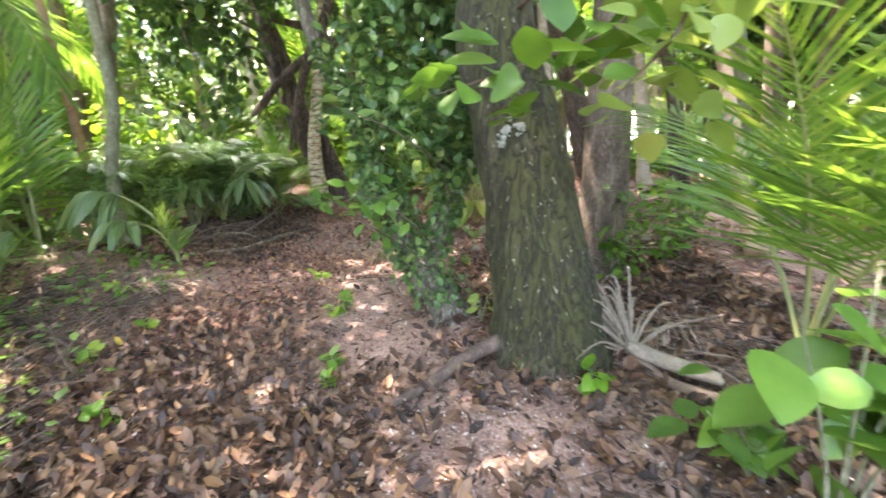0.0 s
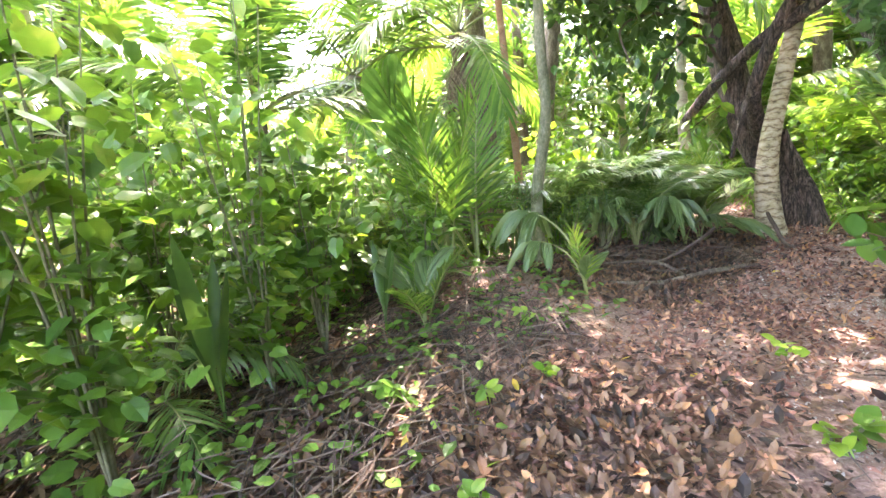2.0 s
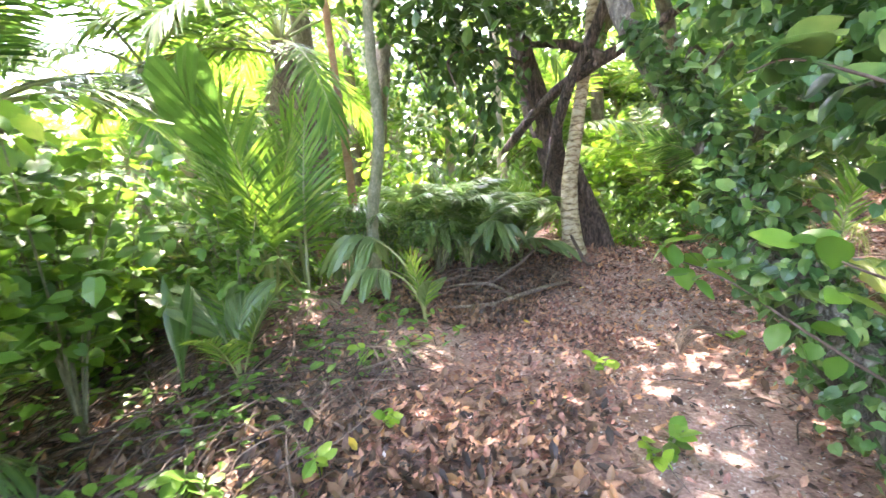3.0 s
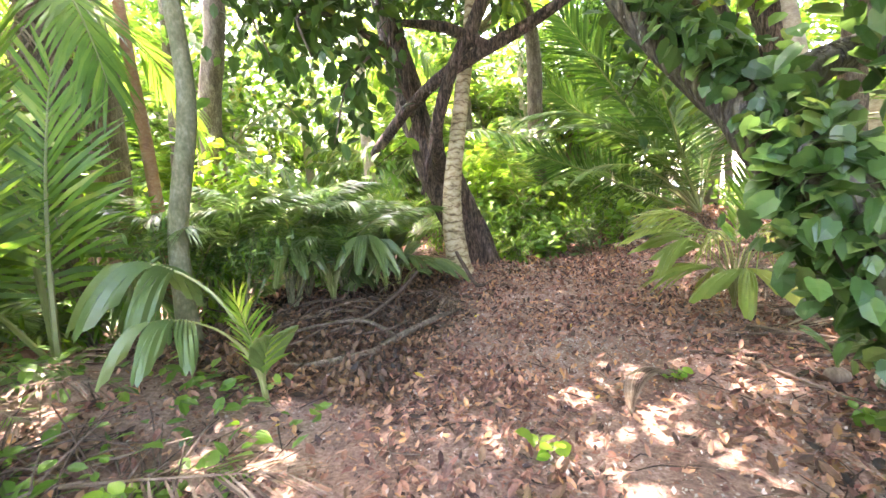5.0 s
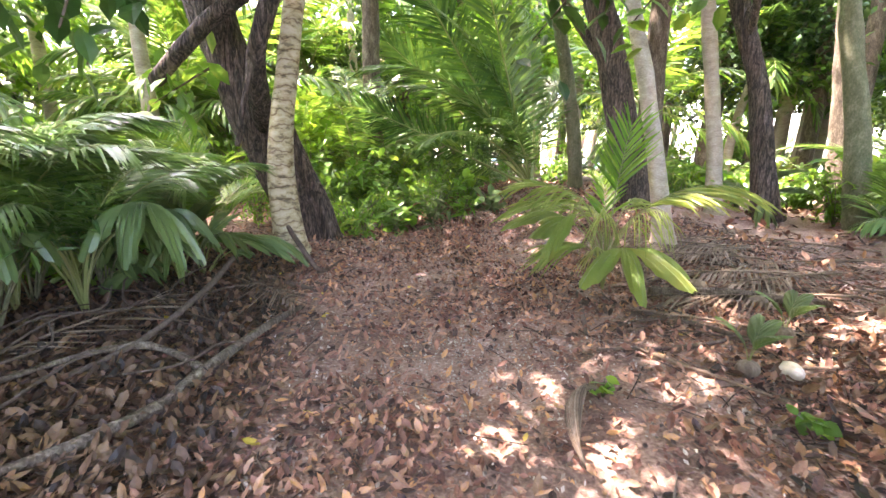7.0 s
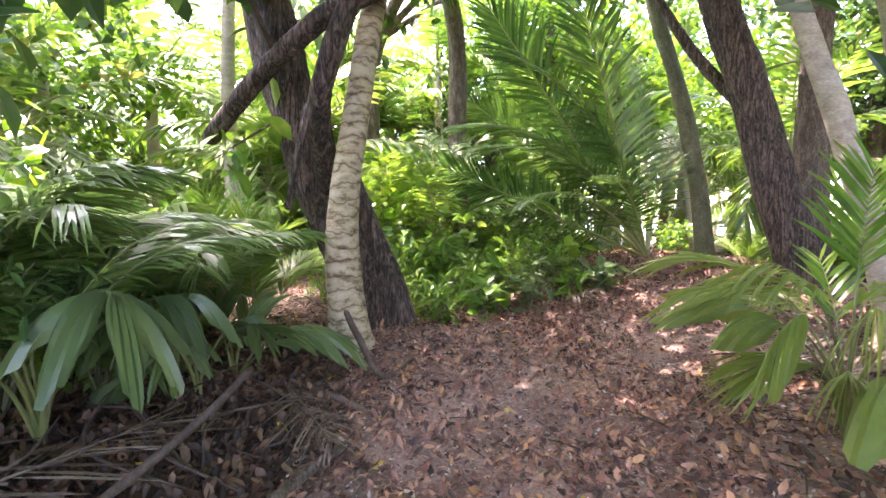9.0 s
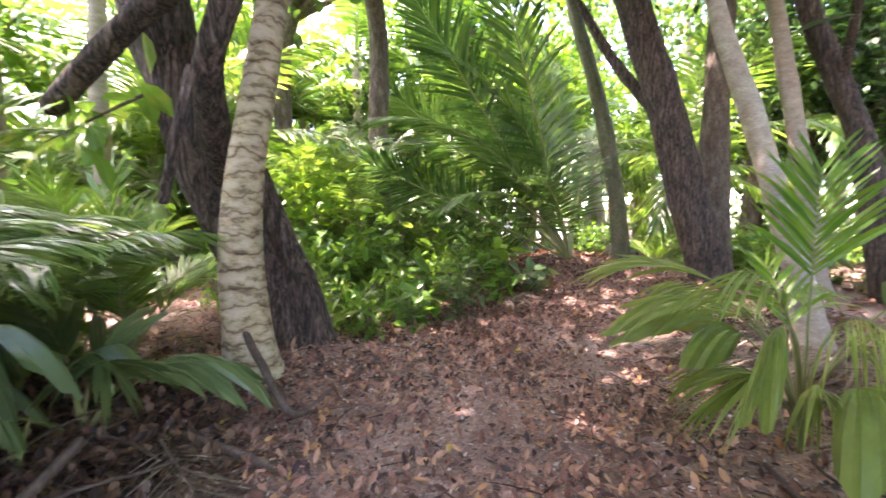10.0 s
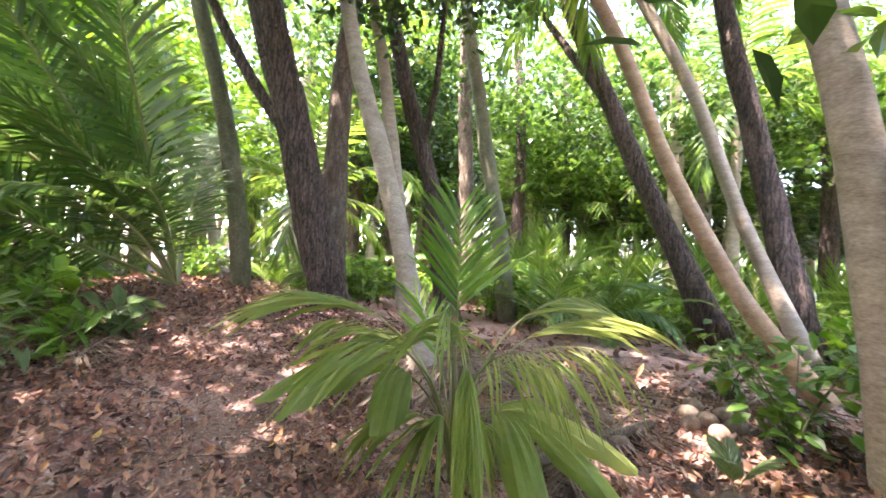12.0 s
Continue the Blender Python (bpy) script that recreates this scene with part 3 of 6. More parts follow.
# the leaning trunk wrapped in climbing leaves
VINE = [(0.1, 3.36, -0.2, 0.2), (0.02, 3.45, 0.05, 0.15), (-0.16, 3.64, 0.28, 0.14), (-0.36, 3.9, 0.56, 0.135), (-0.6, 4.28, 1.02, 0.13), (-0.82, 4.66, 1.5, 0.1), (-1.02, 4.9, 1.86, 0.09), (-1.35, 5.2, 2.5, 0.085), (-1.6, 5.45, 3.4, 0.08), (-1.7, 5.6, 5.0, 0.09)]
vine_tree = tree("vine_covered_tree", "leaning tree trunk wrapped in dark climbing leaves", VINE, M_GREYBARK,
                 [[(-0.16, 3.64, 0.28, 0.1), (0.1, 3.95, 1.1, 0.09), (0.15, 4.2, 2.2, 0.08), (0.0, 4.5, 3.6, 0.06)],
                  [(-0.82, 4.66, 1.5, 0.08), (-0.3, 5.0, 1.75, 0.07), (0.3, 5.4, 1.9, 0.06), (0.9, 5.8, 2.4, 0.04)]],
                 [(-1.7, 5.6, 5.4), (-0.1, 4.6, 4.6), (-3.0, 4.4, 6.2)], 1.7, 28, 32, 0.16, seed=11, k=60, seg=28, rough=0.2, freq=7.0)
g = np.random.default_rng(12)
vp = spline(VINE, 120)


def shell(line, i0, i1, n, out, low=0.0):
    """Places in a sleeve round part of a limb."""
    c = line[g.integers(i0, i1, n)]
    d = g.normal(0, 1, (n, 3))
    d /= np.linalg.norm(d, axis=1)[:, None]
    return c[:, :3] + d * (c[:, 3:4] + low + np.abs(g.normal(0, out, (n, 1)))), d


sleeve, _ = shell(vp, 8, 66, 5200, 0.07)
upper, d = shell(vp, 60, 92, 2200, 0.06)
upper = upper[d @ np.array([0.7, -0.5, 0.5]) > 0.0]
fork = spline([(-0.16, 3.64, 0.28, 0.1), (0.1, 3.95, 1.1, 0.09), (0.15, 4.2, 2.2, 0.08), (0.0, 4.5, 3.6, 0.06)], 60)
side, _ = shell(fork, 22, 60, 2800, 0.11)
foot, _ = shell(fork, 4, 26, 1100, 0.035)
lumps = np.array([(-0.55, 4.3, 2.1), (-0.4, 4.2, 1.75), (-0.1, 4.1, 2.1), (-0.3, 4.2, 2.7), (-0.1, 3.7, 1.6), (-0.6, 4.2, 2.6), (-0.75, 4.6, 2.3), (0.1, 4.0, 2.6), (-0.5, 4.4, 3.1)])
mass = lumps[g.integers(0, len(lumps), 3000)] + g.normal(0, 1, (3000, 3)) * (0.18, 0.17, 0.22)
pos = np.concatenate([sleeve, side, mass])
pos = pos[(np.hypot(pos[:, 0] + 2.0, pos[:, 1] - 4.2) > 0.75) & (pos[:, 2] > 0.12) & (g.uniform(0, 1, len(pos)) < 0.3 + 0.7 * ease(pos[:, 2], 0.2, 0.9)) & ((pos[:, 1] < 4.5) | (pos[:, 0] + 1.7 > 0.85 * (pos[:, 1] - 3.25))) & (np.hypot(pos[:, 0] + 1.82, pos[:, 1] - 3.2) > 0.95)]
pos = np.concatenate([pos, upper, foot])
v, f = leaves(pos, g.uniform(0.045, 0.1, len(pos)) * (0.75 + 0.35 * ease(pos[:, 2], 0.3, 1.4)), ROUND, (-40, 28), 32, g=g)
part("climbing_leaves", mesh_np("climbing_leaves", v - np.array(vine_tree.location), f, [M_VINE]), vine_tree, "glossy dark green climbing leaves")


def sprig(owner, pts, count, size, mat, seed, pitch=(-10, 25), spread=0.06, label="", shape=OVAL):
    """A leafy shoot of a tree: a thin branch and its leaves."""
    g = np.random.default_rng(seed)
    inv = -np.array(owner.location)
    v, f = tube(pts, 20, 6, 0.1, seed, 8)
    br = part("branch", mesh_np("branch", v + inv, f, [M_TWIG], smooth=True), owner)
    c = spline(pts, 60)[:, :3]
    q = c[np.clip((g.uniform(0.25, 1, count) * 60).astype(int), 0, 59)] + g.normal(0, 1, (count, 3)) * spread
    v, f = leaves(q, g.uniform(0.7, 1.25, count) * size, shape, pitch, 25, g=g)
    part("leaves", mesh_np("leaves", v + inv, f, [mat], smooth=shape is BLADELEAF), br, label)


sprig(vine_tree, [(-0.1, 3.6, 0.4, 0.007), (-0.6, 3.48, 0.77, 0.006), (-0.84, 3.53, 0.94, 0.004), (-1.08, 3.55, 1.04, 0.002)], 26, 0.115, M_SHRUB, 13, spread=0.05, shape=BLADELEAF)
sprig(vine_tree, [(0.05, 3.6, 1.2, 0.007), (-0.3, 3.3, 1.5, 0.006), (-0.7, 3.1, 1.68, 0.004), (-0.85, 3.02, 1.66, 0.003)], 26, 0.14, M_VINE, 14, spread=0.07, shape=BLADELEAF)
sprig(vine_tree, [(0.0, 3.5, 0.5, 0.007), (-0.35, 3.2, 0.95, 0.006), (-0.62, 3.0, 1.12, 0.003)], 24, 0.12, M_SHRUB, 15, spread=0.08, shape=BLADELEAF)
sprig(vine_tree, [(-1.0, 4.9, 2.0, 0.02), (-0.9, 5.6, 2.35, 0.015), (-0.7, 6.3, 2.2, 0.01), (-0.75, 7.0, 1.95, 0.005)], 70, 0.15, M_TREELEAF, 16, spread=0.16, pitch=(-35, 25))
sprig(vine_tree, [(-0.9, 4.95, 2.0, 0.02), (-0.5, 5.6, 2.4, 0.015), (-0.2, 6.2, 2.3, 0.01), (-0.35, 6.5, 1.95, 0.005)], 60, 0.15, M_SHRUB, 17, spread=0.15, pitch=(-35, 25))
sprig(mossy, [(0.5, 3.4, 2.3, 0.016), (0.9, 2.7, 2.45, 0.012), (0.85, 2.1, 2.0, 0.009), (0.45, 1.95, 1.8, 0.008), (-0.02, 2.0, 1.66, 0.004)], 60, 0.2, M_SHRUB, 18, spread=0.12, shape=BLADELEAF)
sprig(mossy, [(0.6, 3.2, 2.4, 0.016), (1.1, 2.4, 2.4, 0.012), (1.0, 1.9, 1.95, 0.01), (0.72, 1.85, 1.62, 0.004)], 60, 0.19, M_LIME, 19, spread=0.15, shape=BLADELEAF)

pale = [(-2.63, 9.5, -0.35, 0.3), (-2.64, 9.5, -0.12, 0.25), (-2.68, 9.5, 0.2, 0.19), (-2.73, 9.5, 0.9, 0.155), (-2.69, 9.5, 1.5, 0.135), (-2.6, 9.52, 2.06, 0.122), (-2.5, 9.54, 2.7, 0.112), (-2.3, 9.6, 4.0, 0.1), (-2.1, 9.6, 6.5, 0.09)]

dark_tree = tree("dark_tree", "dark brown tree with a split buttressed foot and crossing limbs", [(-2.45, 10.45, -0.3, 0.46), (-2.6, 10.4, 0.3, 0.32), (-2.9, 10.38, 1.0, 0.27), (-3.15, 10.32, 1.6, 0.26), (-3.33, 10.27, 2.26, 0.26), (-3.52, 10.22, 3.0, 0.26), (-3.75, 10.1, 4.2, 0.22), (-3.9, 10.0, 6.0, 0.16)], M_DARKBARK,
                 [[(-2.15, 10.3, -0.25, 0.2), (-2.33, 10.3, 0.5, 0.13), (-2.52, 10.32, 0.95, 0.12), (-2.75, 10.3, 1.6, 0.1)],
                  [(-4.03, 9.78, 1.95, 0.07), (-3.97, 9.75, 2.0, 0.085), (-3.4, 9.52, 2.52, 0.09), (-2.72, 9.3, 2.96, 0.09), (-2.04, 9.24, 3.26, 0.095), (-1.36, 9.18, 3.55, 0.085), (-0.7, 9.1, 3.9, 0.05)],
                  [(-2.98, 10.2, 1.5, 0.13), (-2.95, 9.75, 1.85, 0.12), (-2.9, 9.4, 2.2, 0.1), (-2.76, 9.28, 2.57, 0.09), (-2.57, 9.24, 3.04, 0.09), (-2.24, 9.22, 3.6, 0.1), (-1.9, 9.2, 4.4, 0.08)],
                  [(-2.04, 9.22, 3.24, 0.09), (-2.6, 9.19, 3.56, 0.08), (-3.25, 9.1, 3.68, 0.05)],
                  [(-3.1, 9.12, 1.25, 0.03), (-2.98, 9.05, 1.7, 0.035), (-2.9, 9.1, 2.1, 0.045)]],
                 [(-3.9, 10.0, 6.4), (-2.7, 9.5, 5.7), (-4.2, 8.2, 4.6), (-3.2, 11.5, 5.0), (-3.9, 7.4, 4.0)], 1.5, 26, 30, 0.2, seed=21, k=40, seg=24, rough=0.16)

bigR = [(4.24, 12.03, 0.0, 0.479), (4.15, 12.09, 0.29, 0.346), (3.87, 12.36, 1.62, 0.313), (3.51, 12.69, 3.48, 0.293), (3.07, 13.02, 5.3, 0.279), (2.58, 13.42, 8.27, 0.213)]
tree("tall_dark_tree", "tall dark brown tree with deeply furrowed bark", bigR, M_DARKBARK, [[(3.6, 12.6, 2.9, 0.12), (2.9, 13.4, 4.4, 0.1), (2.2, 14.0, 6.2, 0.06)]], [(2.6, 13.4, 7.8), (3.6, 12.4, 7.6), (2.2, 14.2, 6.8)], 1.7, 26, 30, 0.16, seed=31, k=44, seg=28, rough=0.14, ridge=0.03)
tree("green_barked_tree", "slender tree with greenish brown bark", [(3.78, 13.9, -0.1, 0.3), (3.74, 13.9, 0.22, 0.2), (3.56, 14.0, 1.95, 0.167), (3.26, 14.2, 3.75, 0.15), (2.78, 14.43, 5.6, 0.13), (2.5, 14.65, 7.5, 0.108)], M_GREENBARK, [], [(2.5, 14.65, 7.6), (3.6, 14.8, 7.0)], 1.8, 24, 28, 0.17, seed=33)
tree("slim_pale_tree", "slim pale grey tree beside the young palm", [(2.42, 9.2, -0.1, 0.2), (2.38, 9.25, 0.25, 0.14), (2.36, 9.4, 0.9, 0.12), (2.35, 9.8, 2.1, 0.115), (2.33, 10.1, 2.9, 0.11), (2.3, 10.4, 3.8, 0.1), (2.2, 10.9, 6, 0.08)], M_PALEBARK, [], [(2.2, 10.9, 6.2), (1.2, 10.4, 4.9), (2.6, 10.2, 5.0)], 1.2, 22, 28, 0.15, seed=35)
tree("slim_pale_tree", "slim straight pale grey tree", high([(5.3, 11.2, 0.0, 0.24), (5.24, 11.25, 0.4, 0.17), (5.2, 11.35, 1.4, 0.14), (5.0, 11.65, 3.6, 0.13), (4.85, 11.9, 5.2, 0.11), (4.75, 12.05, 6.0, 0.1)], 2), M_PALEBARK, [], [(4.7, 12.1, 7.8)], 1.6, 22, 26, 0.16, seed=36)
tree("dark_slim_tree", "slim dark brown tree", high([(5.9, 10.6, 0.0, 0.24), (5.75, 10.85, 1.6, 0.18), (5.62, 11.05, 2.7, 0.17), (5.35, 11.5, 4.3, 0.16), (5.05, 11.9, 6.2, 0.13)], 2), M_DARKBARK, [[(5.5, 11.2, 3.4, 0.07), (5.0, 10.7, 4.4, 0.06), (4.4, 10.3, 5.8, 0.04)]], [(5.0, 11.9, 7.4), (4.4, 10.3, 6.2)], 1.7, 22, 26, 0.16, seed=37)
tree("slim_pale_tree", "pale grey tree with a slight lean", high([(6.85, 9.7, 0.0, 0.22), (6.72, 9.9, 1.6, 0.17), (6.6, 10.2, 3.1, 0.16), (6.48, 10.45, 4.5, 0.15), (6.3, 10.85, 6.7, 0.12)], 2), M_GREENBARK, [], [(6.2, 11.0, 7.8)], 1.8, 22, 26, 0.17, seed=38)
tree("dark_leaning_tree", "dark brown leaning tree with a fork", high([(7.4, 5.9, 0.0, 0.3), (7.25, 6.7, 1.7, 0.2), (7.2, 7.4, 3.2, 0.18), (7.15, 7.95, 4.5, 0.17), (7.0, 8.9, 6.7, 0.14)], 1.5), M_DARKBARK, [[(7.16, 7.9, 4.4, 0.1), (7.3, 8.6, 5.4, 0.09), (7.2, 9.7, 7.0, 0.06)]], [(7.0, 9.2, 8.0), (7.2, 9.9, 7.4)], 1.8, 22, 26, 0.17, seed=39)
tree("straight_dark_tree", "dark brown straight tree", high([(6.4, 4.9, 0.0, 0.26), (6.58, 5.34, 2.2, 0.19), (6.64, 5.68, 3.7, 0.18), (6.7, 6.16, 5.9, 0.15)], 2), M_DARKBARK, [], [(6.7, 6.4, 8)], 1.9, 24, 26, 0.17, seed=40)
tree("straight_dark_tree", "brown tree standing among pale stems", high([(8.6, 11.2, 0.0, 0.26), (8.4, 11.4, 2.2, 0.2), (8.2, 11.6, 5, 0.17)], 3), M_BROWNBARK, [], [(8, 12, 7.6)], 1.9, 24, 26, 0.17, seed=41)
tree("thin_tree", "thin grey-green tree trunk", [(-4.45, 5.9, -0.1, 0.1), (-4.5, 5.93, 0.6, 0.085), (-4.5, 5.97, 1.1, 0.078), (-4.38, 6.1, 2.08, 0.07), (-4.4, 6.1, 3.13, 0.065), (-4.35, 6.15, 4.4, 0.06), (-4.2, 6.3, 6, 0.05)], M_GREENBARK, [[(-4.36, 6.12, 3.6, 0.035), (-3.9, 6.4, 4.1, 0.03), (-3.3, 6.6, 4.3, 0.015)]], [(-4.2, 6.3, 6.2), (-3.3, 6.6, 4.5)], 0.9, 14, 24, 0.15, seed=43)
tree("red_stemmed_tree", "thin reddish brown tree stem", high([(-5.7, 7.1, 0.0, 0.08), (-5.74, 7.06, 1.8, 0.065), (-5.78, 7.03, 2.9, 0.06), (-5.83, 7.0, 4.2, 0.055)], 2), M_REDBARK, [], [(-5.9, 7.0, 6.4)], 1.1, 10, 22, 0.15, seed=44)
tree("brown_tree", "brown tree rising from the undergrowth", high([(-7.5, 10.1, 0.0, 0.3), (-7.37, 10.28, 3.1, 0.2), (-7.2, 10.4, 4.3, 0.19)], 3), M_BROWNBARK, [], [(-7.0, 10.6, 7.4)], 1.2, 10, 24, 0.16, seed=45)

sprig(dark_tree, [(-3.3, 9.6, 2.6, 0.03), (-3.4, 8.6, 3.1, 0.025), (-3.5, 7.6, 2.6, 0.015), (-3.45, 6.9, 1.8, 0.006)], 120, 0.2, M_TREELEAF, 23, pitch=(-45, 20), spread=0.2)
sprig(dark_tree, [(-3.5, 9.9, 3.3, 0.04), (-3.8, 8.4, 3.5, 0.03), (-3.9, 7.3, 3.2, 0.02), (-3.6, 6.9, 2.6, 0.008)], 170, 0.19, M_TREELEAF, 24, pitch=(-40, 22), spread=0.3)
sprig(dark_tree, [(-3.6, 10.1, 3.6, 0.04), (-4.4, 8.8, 3.9, 0.03), (-4.7, 7.8, 3.5, 0.02), (-4.4, 7.5, 2.9, 0.008)], 170, 0.19, M_TREELEAF, 25, pitch=(-40, 22), spread=0.3)
sprig(dark_tree, [(-3.2, 10.2, 2.4, 0.02), (-3.6, 10.0, 2.1, 0.015), (-4.1, 9.8, 1.7, 0.006)], 40, 0.25, M_SHRUB, 26, pitch=(-35, 25), spread=0.16)

# palm leaves, shared by all palms of a kind
COCO = [frond_mesh("coconut_leaf", M_PALM, length=2.6, n=42, leaf=0.62, width=0.04, rise=r, bend=b, vee=8, hang=0.7, stem=0.022, seed=50 + i) for i, (r, b) in enumerate([(78, 45), (62, 60), (45, 70), (28, 75), (8, 70), (-15, 60)])]
COCO_FAR = [frond_mesh("coconut_leaf", M_PALM, length=2.6, n=24, leaf=0.62, width=0.06, rise=r, bend=b, vee=8, hang=0.7, stem=0.022, seed=56 + i) for i, (r, b) in enumerate([(78, 45), (62, 60), (45, 70), (28, 75), (8, 70), (-15, 60)])]
YOUNG = [frond_mesh("young_palm_leaf", M_PALM, length=1.9, n=34, leaf=0.5, width=0.03, rise=r, bend=b, vee=18, hang=0.35, stem=0.018, seed=60 + i, fan=(66, 18), start=0.3) for i, (r, b) in enumerate([(84, 18), (76, 35), (66, 48), (54, 60)])]
DEEP = [frond_mesh("arching_leaf", M_PALMDARK, length=1.7, n=34, leaf=0.5, width=0.034, rise=r, bend=b, vee=4, hang=0.8, stem=0.014, seed=70 + i) for i, (r, b) in enumerate([(70, 75), (52, 80), (35, 70), (60, 110)])]
PLEAT = [frond_mesh("pleated_leaf", M_BROAD, length=1.0, n=14, leaf=0.62, width=0.06, rise=r, bend=b, vee=2, hang=h, group=7, stem=0.012, pleat=0.3, seed=80 + i, fan=(78, -2), start=0.56, ragged=0.02) for i, (r, b, h) in enumerate([(72, 70, 0.7), (60, 90, 1.1), (48, 100, 1.4), (80, 60, 0.5)])]
DEAD = [frond_mesh("dead_leaf", M_DEADFROND, M_DEADFROND, length=1.7, n=26, leaf=0.45, width=0.02, rise=r, bend=b, vee=-5, hang=h, stem=0.016, seed=90 + i, ragged=0.3) for i, (r, b, h) in enumerate([(-70, 15, 0.9), (-55, 40, 0.9), (3, 6, 0.15)])]


TWO = [(sd, *l) for sd in (1, -1) for l in ((0.5, 0.58, 86, 0.48, 0.03), (0.62, 0.7, 70, 0.55, 0.03), (0.75, 0.84, 48, 0.6, 0.03), (0.9, 1.0, 16, 0.6, 0.03))]
WIDE = [(sd, *l) for sd in (1, -1) for l in ((0.5, 0.62, 76, 0.56, 0.03), (0.7, 0.83, 46, 0.62, 0.03), (0.9, 1.0, 14, 0.6, 0.04))]
BLADE = [(1, 0.45, 1.0, 20, 0.6, 0.02), (-1, 0.45, 1.0, 20, 0.6, 0.02)]
DROOP = [(sd, *l) for sd in (1, -1) for l in ((0.72, 0.79, 84, 0.34, 0.02), (0.82, 0.9, 55, 0.38, 0.03), (0.93, 1.0, 16, 0.38, 0.03))]
LOBED = [lobed_leaf(1.0, l, r, bb, h, seed=150 + i, ripple=0.009).mesh("lobed_leaf", [M_BROAD, M_STALK]) for i, (l, r, bb, h) in enumerate([(TWO, 74, 75, 1.1), (WIDE, 64, 95, 1.3), (TWO, 55, 100, 1.6), (BLADE, 82, 45, 0.5), (WIDE, 78, 60, 0.8), (DROOP, 86, 105, 1.7)])]
DARKBLADE = lobed_leaf(1.0, [(sd, 0.68, 1.0, 15, 0.27, 0.015) for sd in (1, -1)], 84, 42, 0.3, stem=0.007, seed=170, ripple=0.004).mesh("undivided_leaf", [M_FEATHER, M_STALK])




def place(mesh, parent, azimuth, scale=1.0, z=0.0, tilt=0.0, x=0.0, y=0.0, name=None, lean=0.0):
    return part(name or mesh.name.split(".")[0], mesh, parent, m=Matrix.Translation((x, y, z)) @ Euler((radians(lean), radians(-tilt), radians(azimuth))).to_matrix().to_4x4() @ Matrix.Diagonal((scale, scale, scale, 1)))


def palm(name, label, trunk, bark, fronds=14, scale=1.0, kinds=None, dead=0, seed=1, k=26, seg=16, group=""):
    """A palm with a bare stem: trunk as x, y, z, radius from foot to top."""
    x, y = trunk[0][:2]
    base = thing(name, (x, y, gz(x, y)), label, "palm", group)
    inv = -np.array([x, y, gz(x, y)])
    v, f = tube(trunk, k, seg, 0.06, seed, 4)
    part("trunk", mesh_np("trunk", v + inv, f, [bark], smooth=True), base)
    top = np.array(trunk[-1][:3]) + inv
    g = np.random.default_rng(seed)
    kinds = kinds or COCO
    for i in range(fronds):
        place(kinds[i % len(kinds)], base, i * 137.5 + g.uniform(-15, 15), scale * g.uniform(0.85, 1.15), top[2], g.uniform(-6, 6), top[0], top[1], "leaf")
    for i in range(dead):
        place(DEAD[i % 2], base, i * 100 + g.uniform(-20, 20), scale * 0.9, top[2] - 0.15, 0, top[0], top[1], "dead_leaf")
    return base


palm("ringed_palm", "pale palm with ringed stem and mossy foot", pale, M_RING, 14, 1.1, seed=22, k=60, seg=24)
big = palm("big_palm", "palm with a skirt of dead hanging leaves", [(-6.8, 6.9, -0.1, 0.24), (-6.73, 6.85, 1.2, 0.18), (-6.68, 6.88, 3.0, 0.17), (-6.7, 6.85, 3.9, 0.17)], M_BROWNBARK, 14, 1.05, dead=9, seed=101)
for mesh, a, sc in ((COCO[2], 224, 1.25), (COCO[3], 212, 1.2), (COCO[4], 232, 1.15), (COCO[3], 245, 1.1)):
    place(mesh, big, a, sc, 3.85, 0, 0.1, -0.05, name="leaf")
palm("leaning_palm", "leaning pale stem with an orange tinge", [(4.05, 5.3, -0.1, 0.137), (4.12, 5.75, 0.5, 0.112), (4.18, 6.2, 1.2, 0.101), (4.22, 6.9, 2.6, 0.094), (4.19, 7.5, 4.14, 0.090), (4.1, 8.2, 5.6, 0.086), (4.0, 8.8, 7.2, 0.079)], M_ORANGEBARK, 14, 1.1, seed=102)
palm("leaning_palm", "slender leaning pale palm stem", [(6.0, 4.9, -0.1, 0.153), (6.1, 5.5, 1.3, 0.111), (6.17, 5.9, 2.3, 0.106), (6.22, 6.57, 4.2, 0.102), (6.2, 7.4, 5.9, 0.098), (6.1, 8.0, 7.2, 0.093)], M_PALEBARK, 14, 1.1, seed=103)
palm("leaning_palm", "pale palm stem rising from bright bushes", [(2.12, 5.4, -0.2, 0.19), (2.11, 5.47, 0.3, 0.155), (2.1, 5.6, 1.3, 0.145), (2.1, 5.75, 2.3, 0.14), (2.1, 6.0, 3.4, 0.135), (2.1, 6.3, 5, 0.125), (2.0, 6.6, 7.5, 0.11)], M_PALEBARK, 14, 1.1, seed=104)
DARKCOCO = [frond_mesh("coconut_leaf", M_FEATHER, length=2.6, n=40, leaf=0.62, width=0.036, rise=r, bend=b, vee=8, hang=0.6, stem=0.022, seed=45 + i) for i, (r, b) in enumerate([(72, 50), (52, 60), (34, 65), (15, 60)])]
palm("coconut_palm", "short coconut palm with blue-green feathery leaves", [(-7.7, 3.3, -0.1, 0.2), (-7.65, 3.35, 1.2, 0.14), (-7.6, 3.4, 2.6, 0.13)], M_BROWNBARK, 15, 1.05, DARKCOCO, seed=107)
palm("leaning_palm", "bent palm stem before the sky", [(-8.5, 5.0, -0.1, 0.2), (-8.3, 5.2, 1.5, 0.14), (-8.0, 5.4, 3.4, 0.13)], M_PALEBARK, 12, 0.95, seed=105)


